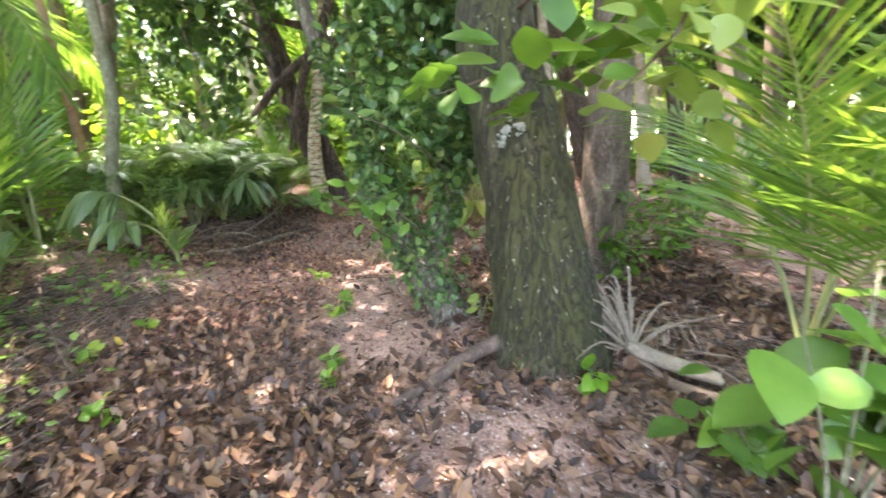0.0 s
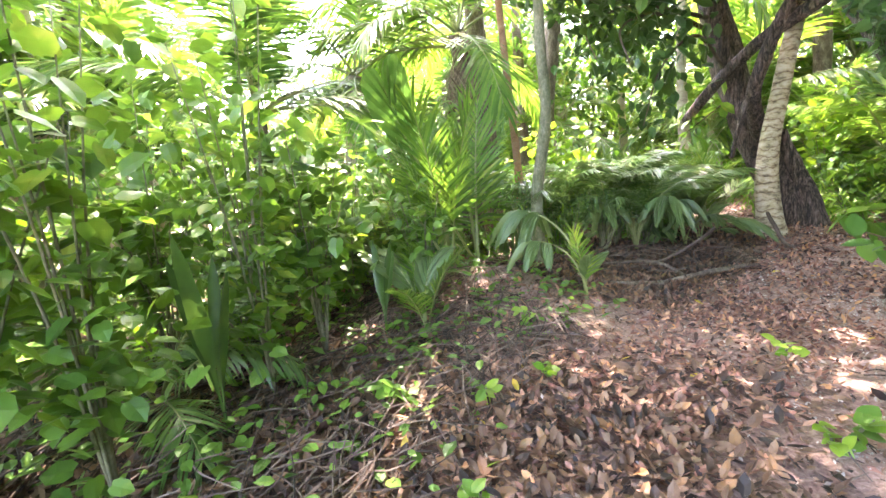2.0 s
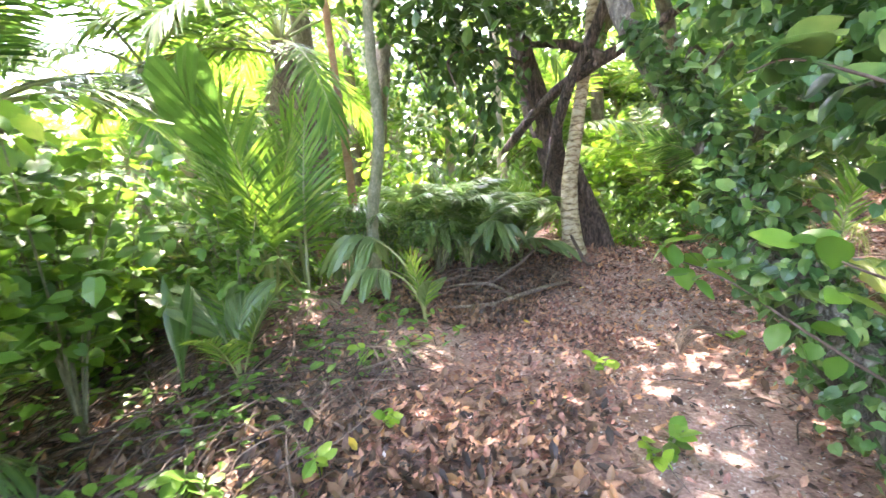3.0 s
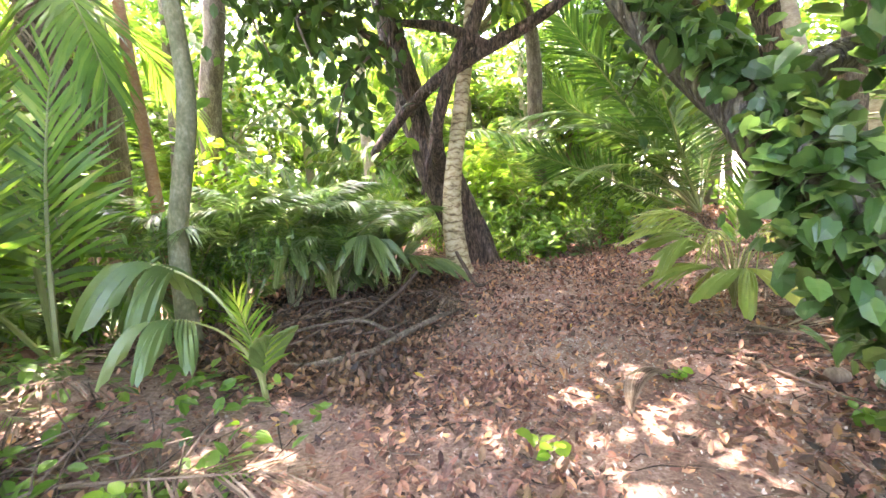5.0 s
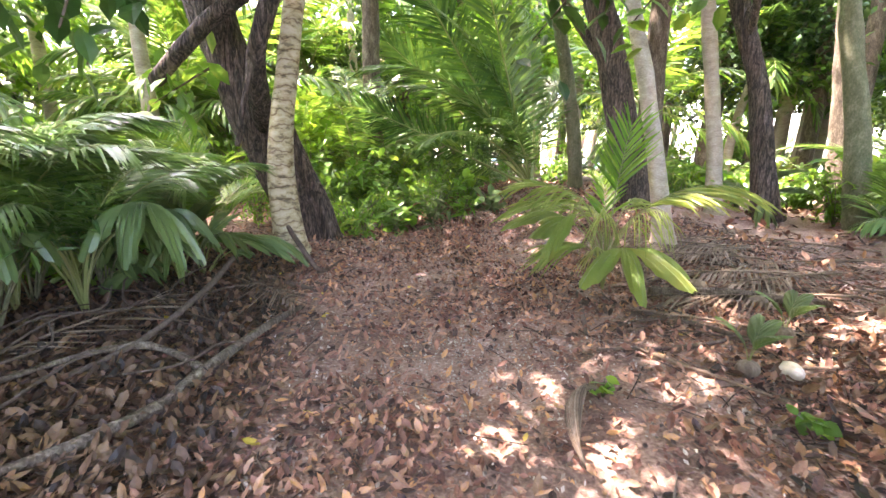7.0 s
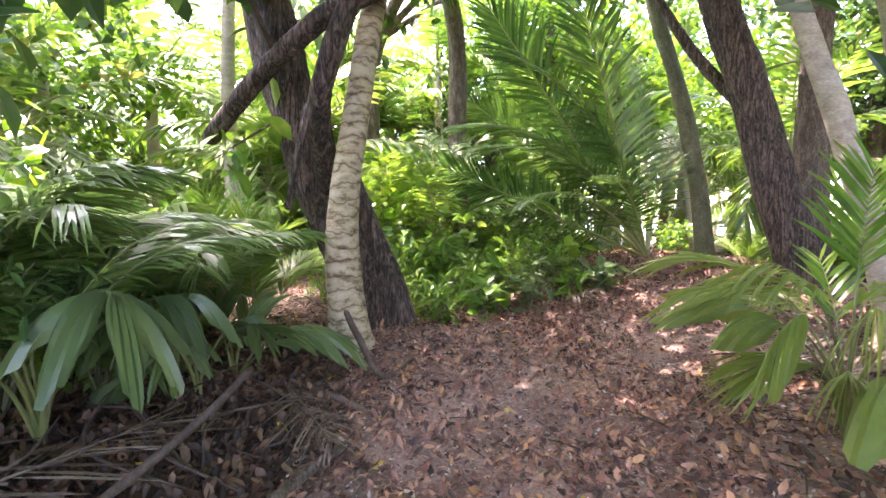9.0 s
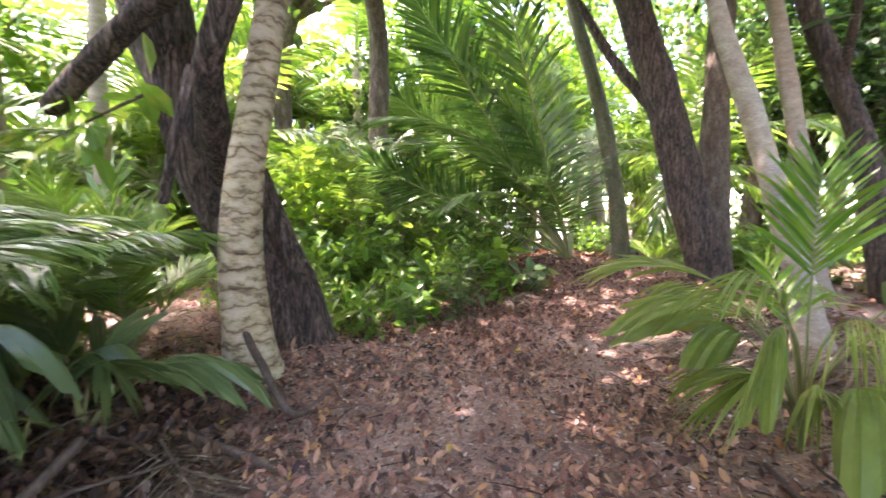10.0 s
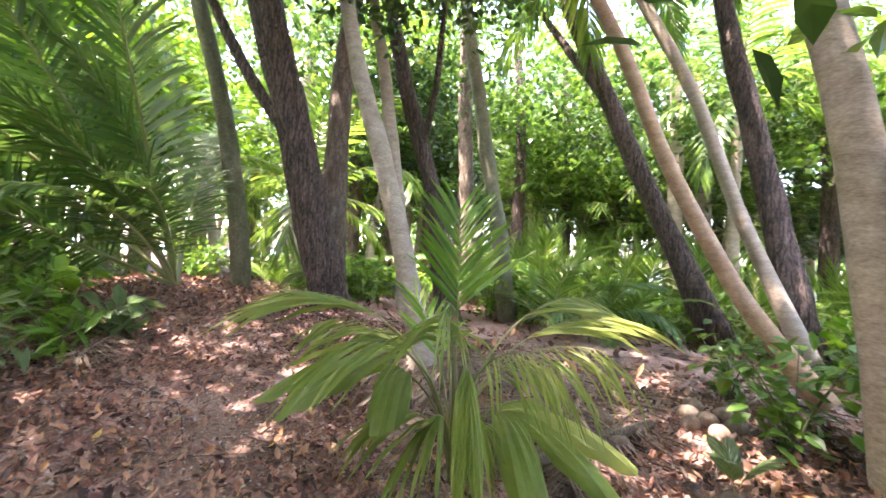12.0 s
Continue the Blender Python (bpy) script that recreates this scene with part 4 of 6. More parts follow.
def clump(name, label, at, leaves_, group="", category="palm"):
    """A stemless young palm: rows of leaf mesh, azimuth, size, tilt and foot height."""
    base = thing(name, (*at, gz(*at)), label, category, group)
    for mesh, a, s, tilt in leaves_:
        place(mesh, base, a, s, -0.03, tilt, name="leaf")
    return base


DEEP = DEEP + [frond_mesh("arching_leaf", M_PALMDARK, length=2.1, n=38, leaf=0.46, width=0.026, rise=r, bend=bb, vee=4, hang=0.6, stem=0.014, seed=75 + i, start=0.48) for i, (r, bb) in enumerate([(84, 85), (78, 95)])]
for k, (x, y, s) in enumerate([(-5.1, 7.0, 0.95), (-5.3, 7.7, 1.05), (-4.5, 8.9, 0.9), (-5.2, 8.7, 1.1), (-4.9, 9.8, 1.0)]):
    clump("arching_palm", "dark green palm with arching leaves on the shady bank", (x, y), [(DEEP[4 + (i + k) % 2], a + 17 * k, s, 0) for i, a in enumerate((10, 75, 140, 205, 260, 300, 345))])
# young coconut palm at the edge of the litter
sap = clump("young_coconut_palm", "young coconut palm with pale stalks and upright leaves", (-4.95, 4.68), [(YOUNG[0], 20, 1.1, 0), (YOUNG[1], 150, 1.25, 0), (YOUNG[2], 205, 1.15, 0), (YOUNG[1], 235, 1.2, 3), (YOUNG[0], 300, 1.15, -5), (YOUNG[2], 170, 1.2, 8)])
for a in (10, 70, 150, 215, 290, 340):
    place(DEAD[2], sap, a, 0.55, 0.1, 0, name="dead_leaf")
clump("young_palm", "small palm with undivided leaf blades", (-4.1, 3.55), [(LOBED[3], 110, 0.75, 10), (LOBED[3], 200, 0.85, 0), (YOUNG[1], 20, 0.5, 0), (YOUNG[2], 300, 0.45, 0), (YOUNG[1], 160, 0.5, 0)])
lp = clump("pleated_palm", "young palm with broad pleated arching leaves", (-3.42, 5.35), [(LOBED[5], 188, 1.65, 0), (LOBED[5], 222, 1.15, 0), (LOBED[3], 330, 0.55, 10), (YOUNG[0], 270, 0.45, 0)])
fan = clump("fan_leaved_palm", "palm with pale drooping fan leaves over the bank", (-4.05, 7.85), [(LOBED[5], -30, 1.5, 0), (LOBED[5], 205, 1.45, 0), (LOBED[5], 260, 1.45, 0), (LOBED[5], 30, 1.3, 0), (DEEP[4], 160, 0.85, 5), (DEEP[4], 60, 0.8, 5), (DEEP[5], 230, 0.8, 0), (DEEP[4], -70, 0.75, 0), (DEEP[5], 280, 0.8, 0), (DEEP[4], 20, 0.8, 0)])
clump("fan_leaved_palm", "small palm with drooping split leaves", (-3.6, 8.6), [(LOBED[5], -75, 1.05, 0), (LOBED[5], 60, 0.9, 0), (LOBED[5], 210, 1.05, 0)])
tall = clump("tall_young_palm", "tall young palm with a whole undivided blade", (-5.2, 5.4), [(COCO[0], 150, 1.2, 0), (YOUNG[0], 120, 1.3, 0)])
place(DARKBLADE, tall, 335, 2.9, -0.03, 0, name="undivided_leaf", lean=28)
clump("arching_palm", "dark green palm with long arching leaves", (-4.6, 8.0), [(DEEP[4 + i % 2], a, 1.0, 4) for i, a in enumerate((0, 45, 100, 160, 200, 250, 290, 330, 350))])
clump("arching_palm", "dark green palm with arching leaves by the ringed stem", (-4.0, 9.2), [(DEEP[4 + i % 2], a, 0.85, 0) for i, a in enumerate((10, 75, 140, 205, 260, 300, 345))])
def lime(mesh_name, lobes, length, rise, bend, hang, seed):
    return lobed_leaf(length, lobes, rise, bend, hang, seed=seed, stem=0.01, ripple=0.008).mesh(mesh_name, [M_LIME, M_STALK])


def spray(length, n, leaf, width, rise, bend, hang, start, fan, seed, mat=None, vee=2, pleat=0.35):
    return frond_mesh("leaf", mat or M_LIME, length=length, n=n, leaf=leaf, width=width, rise=rise, bend=bend, vee=vee, hang=hang, start=start, fan=fan, stem=0.01, pleat=pleat, seed=seed, ragged=0.12)


rp = clump("bright_palm", "young palm with bright fresh leaf and pleated yellow-green leaves", (0.64, 7.97), [
    (spray(1.6, 20, 0.4, 0.028, 88, 24, 0.25, 0.6, (64, 26), 121, M_FRESH, 14), 27, 1.12, 0),
    (spray(1.15, 12, 0.28, 0.024, 86, 50, 0.3, 0.6, (60, 24), 122, M_FRESH, 14), 60, 1.1, 0),
    (lime("pleated_leaf", [(sd, 0.8, 1.0, 9, 0.42, 0.02) for sd in (1, -1)], 1.35, 88, 125, 1.3, 123), 208, 1.13, 0),
    (spray(0.66, 8, 0.66, 0.034, 84, 75, 1.0, 0.82, (84, 2), 124), 188, 1.13, 0),
    (lime("broad_leaf", [(-1, 0.8, 0.9, 46, 0.8, 0.05), (-1, 0.9, 1.0, 16, 0.8, 0.05), (1, 0.84, 1.0, 26, 0.72, 0.05)], 0.68, 84, 80, 0.8, 125), 262, 1.13, 0),
    (lime("lobed_leaf", [(sd, a, b, an, 0.58, 0.035) for sd in (1, -1) for a, b, an in ((0.72, 0.82, 48), (0.88, 1.0, 16))], 1.0, 84, 80, 0.8, 126), 150, 1.13, 0),
    (spray(1.5, 10, 0.55, 0.03, 85, 95, 0.6, 0.68, (42, 6), 127), 128, 1.13, 0),
    (spray(1.25, 9, 0.5, 0.03, 84, 90, 0.8, 0.7, (48, 8), 128), 165, 1.13, 0),
    (spray(1.75, 12, 0.5, 0.028, 85, 90, 0.6, 0.66, (42, 8), 129), 285, 0.92, 0),
    (spray(1.6, 12, 0.5, 0.028, 85, 100, 0.7, 0.66, (46, 8), 131), 322, 1.13, 0),
    (spray(1.35, 14, 0.42, 0.014, 86, 105, 1.8, 0.6, (60, 8), 132), 235, 1.13, 0),
    (spray(1.3, 14, 0.42, 0.014, 86, 100, 1.8, 0.6, (60, 8), 133), 262, 1.13, 0),
    (spray(1.4, 12, 0.5, 0.028, 84, 90, 0.8, 0.66, (46, 8), 134), 30, 1.0, 0),
    (spray(1.3, 12, 0.5, 0.028, 84, 95, 0.8, 0.66, (46, 8), 135), 75, 1.0, 0),
    (lime("lobed_leaf", [(sd, 0.75, 1.0, 22, 0.55, 0.03) for sd in (1, -1)], 0.8, 84, 90, 1.1, 136), 300, 1.0, 0),
    (spray(1.45, 14, 0.48, 0.02, 86, 85, 1.0, 0.62, (52, 8), 137), 195, 1.1, 0), (spray(1.3, 12, 0.46, 0.02, 86, 95, 1.3, 0.64, (55, 8), 138), 110, 1.1, 0),
    (spray(0.8, 9, 0.5, 0.03, 84, 85, 1.2, 0.75, (76, 4), 139), 225, 1.0, 0), (spray(0.75, 9, 0.5, 0.03, 84, 85, 1.2, 0.75, (76, 4), 140), 150, 1.0, 0)])

TALL = [frond_mesh("tall_leaf", M_FEATHER, length=3.4, n=64, leaf=0.6, width=0.033, rise=r, bend=b, vee=12, hang=0.45, stem=0.026, seed=130 + i, start=0.22, fan=(70, 20)) for i, (r, b) in enumerate([(86, 18), (76, 45), (62, 70), (45, 75)])]
cyc = clump("big_young_palm", "large stemless palm with tall feathery leaves", (2.45, 13.8), [(TALL[1], 165, 1.4, 0), (TALL[2], 182, 1.4, 0), (TALL[2], 160, 1.3, 0), (TALL[3], 205, 1.1, 0), (TALL[3], 150, 1.2, 0), (TALL[2], 90, 1.2, 0), (TALL[1], 40, 1.1, 0), (TALL[2], 225, 0.8, 0)])
for mesh, a, sc, ln in ((TALL[0], 238, 1.75, 30), (TALL[0], 248, 1.6, 15), (TALL[0], 222, 1.55, 46), (TALL[1], 240, 1.3, 64), (TALL[0], 130, 1.3, 10)):
    place(mesh, cyc, a, sc, -0.03, 0, name="leaf", lean=ln)
LONG = [frond_mesh("long_leaf", M_PALM, length=2.9, n=52, leaf=0.95, width=0.026, rise=r, bend=b, vee=10, hang=0.35, stem=0.02, seed=140 + i, start=0.28, fan=(70, 30)) for i, (r, b) in enumerate([(66, 55), (80, 40)])]
# palm whose long leaf reaches in beside the start
clump("coconut_palm", "coconut palm with long feathery leaves beside the path", (2.75, 2.95), [(LONG[0], 252, 1.0, 0), (LONG[1], 200, 1.0, 0), (LONG[0], 100, 1.0, 0), (LONG[1], 20, 1.0, 0), (LONG[1], 310, 0.95, 5)])

# ---------------------------------------------------------------- undergrowth, each plant a thing


def shrub(name, label, at, height, spread, stems, count, leaf, mat, shape=ROUND, seed=1, pitch=(-25, 25), low=0.25, group=""):
    g = np.random.default_rng(seed)
    x, y = at
    base = thing(name, (x, y, gz(x, y)), label, "shrub", group)
    s = Soup()
    pos = []
    for i in range(stems):
        a, l = g.uniform(0, 2 * math.pi), g.uniform(0.7, 1.0)
        e = np.array([math.cos(a), math.sin(a), 0]) * spread * g.uniform(0.3, 1)
        pts = [(0, 0, -0.03, 0.011), tuple(e * 0.3 + (0, 0, height * l * 0.45)) + (0.008,), tuple(e + (0, 0, height * l)) + (0.003,)]
        v, f = tube(pts, 7, 5)
        s.add(v, f)
        c = spline(pts, 30)[:, :3]
        n = count // stems
        q = c[np.clip((g.uniform(low, 1, n) * 30).astype(int), 0, 29)]
        pos.append(q + g.normal(0, 1, (n, 3)) * (spread * 0.22, spread * 0.22, height * 0.06))
    part("stem", s.mesh("stem", [M_GREENBARK], True), base)
    pos = np.concatenate(pos)
    pos[:, 2] = np.maximum(pos[:, 2], 0.04)
    v, f = leaves(pos, g.uniform(0.65, 1.25, len(pos)) * leaf, shape, pitch, 25, g=g)
    part("foliage", mesh_np("foliage", v, f, [mat], smooth=shape is BLADELEAF), base)
    return base


for i, (x, y, h, sp, n, lf) in enumerate([(-4.4, 2.6, 2.3, 0.75, 520, 0.13), (-5.3, 3.4, 2.0, 0.8, 520, 0.12), (-4.9, 1.5, 2.5, 0.8, 520, 0.14), (-6.2, 2.2, 2.6, 0.9, 520, 0.13), (-3.6, 0.5, 2.3, 0.7, 420, 0.14), (-6.0, 4.3, 1.8, 0.8, 420, 0.11), (-7.2, 3.6, 2.4, 1.0, 480, 0.13), (-4.1, -0.6, 2.6, 0.8, 380, 0.14), (-6.6, 0.6, 2.6, 1.0, 420, 0.14), (-4.5, 3.9, 1.5, 0.5, 260, 0.11)]):
    shrub("round_leaved_shrub", "bushy shrub with round light green leaves", (x, y), h, sp, 9, n, lf, M_SHRUB, ROUND, 200 + i, (-15, 28), 0.42 if x > -5 else 0.25)
for i, (x, y, h, sp, n, lf) in enumerate([(-3.5, 1.0, 2.8, 0.7, 420, 0.13), (-3.4, 0.1, 2.9, 0.7, 420, 0.13), (-4.0, 2.0, 2.9, 0.7, 420, 0.12), (-4.7, 0.6, 3.1, 0.8, 420, 0.13)]):
    shrub("tall_round_leaved_shrub", "tall shrub with light green round leaves on thin stems", (x, y), h, sp, 9, n, lf, M_FRESH if i % 2 else M_SHRUB, ROUND, 221 + i, (-15, 28), 0.25)
for i, (x, y, h) in enumerate([(-5.3, 3.0, 1.1), (-5.9, 3.7, 1.2), (-6.3, 2.6, 1.3), (-5.1, 2.1, 0.9), (-5.6, 1.4, 1.1), (-6.6, 3.3, 1.4)]):
    shrub("low_shrub", "low shrub with fresh green leaves", (x, y), h, 0.6, 8, 260, 0.13, M_FRESH, OVAL, 1700 + i, (-5, 28), 0.1)
shrub("large_leaved_shrub", "shrub with large dark oval leaves beside the path", (1.5, 1.32), 1.3, 0.32, 6, 34, 0.29, M_SHRUB, BLADELEAF, 231, (-12, 22), 0.45)
shrub("large_leaved_shrub", "low shrub with large oval leaves", (1.5, 1.75), 0.5, 0.35, 4, 30, 0.17, M_SHRUB, BLADELEAF, 232, (-5, 20), 0.3)
for i, (x, y, h, sp, n, lf) in enumerate([(2.5, 5.9, 0.9, 0.5, 120, 0.16), (2.8, 5.2, 1.3, 0.5, 140, 0.17), (1.9, 4.6, 1.2, 0.5, 140, 0.15), (3.2, 2.2, 1.5, 0.6, 160, 0.16), (3.6, 6.2, 0.9, 0.5, 120, 0.15)]):
    shrub("leafy_bush", "bright green leafy bush on bare soil", (x, y), h, sp, 6, n, lf, M_FRESH if i % 2 else M_SHRUB, OVAL, 240 + i, (-10, 22), 0.2)

# seedlings on the path
for i, (x, y, h) in enumerate([(-1.04, 4.05, 0.2), (-1.1, 3.9, 0.1), (-1.57, 5.15, 0.12), (-3.2, 4.6, 0.2), (-3.35, 4.2, 0.25), (0.95, 2.42, 0.2), (-0.9, 3.0, 0.14), (-0.85, 2.8, 0.1), (-2.2, 2.4, 0.1), (-3.0, 2.1, 0.15), (-2.7, 3.6, 0.1), (-0.55, 6.15, 0.12), (0.35, 5.6, 0.12), (0.1, 12.0, 0.28), (-2.9, 3.1, 0.18), (-3.3, 2.6, 0.2), (-3.0, 1.3, 0.25), (-2.5, 0.95, 0.2)]):
    shrub("seedling", "small green seedling in the leaf litter", (x, y), h, 0.1, 2, 12, 0.1 if h < 0.19 else 0.13, M_FRESH if i % 3 else M_SHRUB, BLADELEAF, 260 + i, (5, 25), 0.3, "seedlings in the litter")

# sword-leaved plants
def sword(at, n, h, seed):
    g = np.random.default_rng(seed)
    base = thing("sword_leaved_plant", (*at, gz(*at)), "plant with tall dark upright blades", "plant", "sword-leaved plants")
    for i in range(n):
        a, hh, w = g.uniform(0, 360), h * g.uniform(0.8, 1.0), g.uniform(0.05, 0.07)
        k = 9
        u = np.linspace(0, 1, k)
        ww = w * np.clip((u - 0.3) * 4, 0.1, 1) * np.sqrt(np.maximum(0, 1 - u ** 3))
        c = np.column_stack([0.2 * hh * u ** 1.8, np.zeros(k), hh * u])
        v = np.concatenate([c + np.column_stack([0 * u + ww * 0.3, -ww, 0 * u]), c, c + np.column_stack([0 * u + ww * 0.3, ww, 0 * u])])
        r = np.arange(k - 1)
        f = np.concatenate([np.stack([r + o, r + o + k, r + o + k + 1, r + o + 1], -1) for o in (0, k)])
        place(mesh_np("blade", v, [f], [M_TREELEAF], smooth=True), base, a, 1.0, -0.02, 0, name="blade")


sword((-3.75, 1.6), 4, 1.45, 301)
sword((-4.9, 2.2), 4, 1.3, 302)
sword((-4.3, 3.2), 4, 1.0, 303)

# seedling palms, three kinds copied about
protos = []
for kind, (label, meshes) in enumerate([("small palm seedling with feathery leaves", DEEP), ("small palm seedling with pleated leaves", PLEAT), ("small palm with upright leaves", YOUNG)]):
    g = np.random.default_rng(400 + kind)
    base = thing("palm_seedling", (-9.0 - kind * 1.5, 9.0, gz(-9.0 - kind * 1.5, 9.0)), label, "palm", "palm seedlings of the undergrowth")
    for i in range(7):
        place(meshes[(i * 3) % 4], base, i * 137.5, 0.55 * g.uniform(0.8, 1.2), -0.03, g.uniform(-8, 8), name="leaf")
    protos.append(base)

FIXED = np.array([(0.7, 3.0), (0, 3.5), (-2.66, 9.5), (-2.6, 10.4), (4.2, 12.0), (3.75, 13.9), (2.4, 14.0), (2.4, 9.2), (0.76, 7.75), (-3.42, 5.35), (-4.75, 4.75), (-4.45, 5.9)])


def free(x, y, gap):
    if off_path(x, y) < gap or np.min(np.hypot(FIXED[:, 0] - x, FIXED[:, 1] - y)) < 0.5:
        return False
    return True


def open_floor(x, y):
    """The bare ground under the tall trees, right of the path."""
    return 0.4 < x < 5.2 and 3.5 < y < 11.2


g = np.random.default_rng(500)
count = 0
while count < 130:
    x, y = g.uniform(-14, 15), g.uniform(0.5, 22)
    if not free(x, y, 1.6) or open_floor(x, y) or (-3.2 < x < 0.5 and y < 9.5) or (-1.5 < x < 2.5 and y < 11.6) or (0.5 < x < 4.6 and 10 < y < 15):
        continue
    if x > -4 and y < 9 and x < -2.5:
        continue
    s = g.uniform(0.8, 1.9)
    copy_thing(protos[int(g.integers(0, 2 if x < -4 and y < 7 else 3))], pose(x, y, gz(x, y), 0, 0, g.uniform(0, 360)) @ Matrix.Scale(s, 4))
    count += 1

# bank of dense green behind the first plants
g = np.random.default_rng(520)
count = 0
while count < 90:
    x, y = g.uniform(-15, 16), g.uniform(2, 24)
    if not free(x, y, 2.4) or (-0.5 < x < 5 and y < 16) or (-5.6 < x < 6.5 and y < 11.8) or (x > 4 and y < 12 and g.uniform() < 0.6):
        continue
    h = g.uniform(0.7, 1.2) if x > 4 and y < 16 else g.uniform(1.3, 2.6)
    shrub("undergrowth_shrub", "dense green shrub of the forest edge", (x, y), h, g.uniform(0.8, 1.3), 8, 420, 0.21, (M_SHRUB, M_FRESH, M_SHRUB)[count % 3], (OVAL, ROUND, LANCE)[count % 3], 600 + count, (-20, 28), 0.1, "shrubs of the forest edge")
    count += 1

for i, (x, y, h) in enumerate([(-4.6, 10.4, 1.6), (-5.1, 9.1, 1.5), (-1.4, 12.0, 0.9), (-0.4, 12.6, 1.0), (0.2, 13.6, 1.3), (0.9, 14.4, 0.9), (0.1, 15.4, 1.2), (1.6, 15.8, 1.3), (3.8, 15.6, 1.0), (2.9, 16.2, 1.5), (-5.4, 7.7, 1.4), (-4.9, 6.9, 1.2), (-2.2, 12.2, 1.0), (-3.4, 11.8, 1.4), (-1.0, 14, 1.7), (-5.6, 6.0, 1.5), (-4.5, 9.0, 1.0), (-1.9, 11.0, 0.8)]):
    shrub("undergrowth_shrub", "leafy shrub in the shade of the palms", (x, y), h, 0.8, 8, 420, 0.16, (M_SHRUB, M_FRESH)[i % 2], (OVAL, LANCE)[i % 2], 680 + i, (-20, 28), 0.08, "shrubs of the forest edge")
for i, (x, y, h) in enumerate([(-0.5, 11.4, 0.55), (-1.2, 11.0, 0.5), (0.2, 11.9, 0.5), (0.8, 12.1, 0.45), (-1.7, 10.7, 0.45), (0.5, 12.6, 0.7), (-0.3, 11.9, 0.8), (-0.9, 11.6, 0.7)]):
    shrub("broad_leaved_plant", "low plant with broad shiny green leaves", (x, y), h, 0.35, 7, 60, 0.26, (M_BROAD, M_SHRUB, M_FRESH)[i % 3], OVAL if i % 2 else LANCE, 660 + i, (5, 28), 0.15, "low plants at the bend of the path")
for i, (x, y, h) in enumerate([(-4.5, 6.7, 1.05), (-4.3, 7.3, 1.1), (-4.6, 7.7, 1.2), (-4.2, 8.5, 1.05), (-5.0, 6.4, 1.2), (-4.6, 8.2, 1.2), (-5.2, 7.1, 1.3)]):
    shrub("bank_shrub", "dark shrub shading the hollow of the bank", (x, y), h, 0.62, 9, 420, 0.13, (M_PALMDARK, M_VINE)[i % 2], LANCE, 690 + i, (-15, 28), 0.7, "shrubs of the bank")
g = np.random.default_rng(530)
for i in range(26):
    a, r = math.radians(68 + 2.2 * i + g.uniform(-2, 2)), g.uniform(8.5, 13)
    x, y = -1.7 + math.sin(a) * r, 6.7 + math.cos(a) * r
    shrub("shore_bush", "bright green broad-leaved bush under the tall stems", (x, y), g.uniform(0.6, 1.3), 0.75, 8, 240, 0.26, (M_FRESH, M_SHRUB, M_LIME)[i % 3], (LANCE, OVAL)[i % 2], 1600 + i, (10, 30), 0.1, "bushes under the tall stems")
    if i % 2:
        b = a + 0.02
        x, y = -1.7 + math.sin(b) * (r + 1.5), 6.7 + math.cos(b) * (r + 1.5)
        copy_thing(protos[2], pose(x, y, gz(x, y), 0, 0, 50 * i) @ Matrix.Scale(g.uniform(1.4, 2.4), 4))
# distant palms
g = np.random.default_rng(540)
palms = []
for i, hgt in enumerate((2.2, 3.6, 5.5)):
    palms.append(palm("forest_palm", "coconut palm in the forest behind", [(-12.0 - 2 * i, 12.0, gz(-12.0 - 2 * i, 12.0) - 0.1, 0.17), (-12.1 - 2 * i, 12.1, hgt * 0.5, 0.12), (-12.0 - 2 * i, 12.3, hgt, 0.11)], M_PALEBARK, 13, 1.15, COCO_FAR, seed=541 + i, group="palms of the forest"))
count = 0
while count < 105:
    x, y = g.uniform(-26, 30), g.uniform(-6, 34)
    r = math.hypot(x + 1.5, y - 6)
    if r < 7.5 or off_path(x, y) < 2.5 or (x > 0 and y < 12.5 and r < 11):
        continue
    yaw, first = math.degrees(math.atan2(-(x + 1.5), y - 5)), math.degrees(math.atan2(-(x + 0.8), y - 1.2))
    if -115 < yaw < -42 and g.uniform() < 0.65:
        continue
    level = int(g.integers(0, 3))
    if (66 < first < 78 and r < 16) or (-22 < yaw < 24 and r < 13 and level):
        continue
    if (28 < yaw < 38 or 62 < first < 80) and level:
        level = 0
    copy_thing(palms[level], pose(x, y, gz(x, y), g.uniform(-6, 6), g.uniform(-6, 6), g.uniform(0, 360)) @ Matrix.Scale(g.uniform(0.85, 1.25), 4))
    count += 1

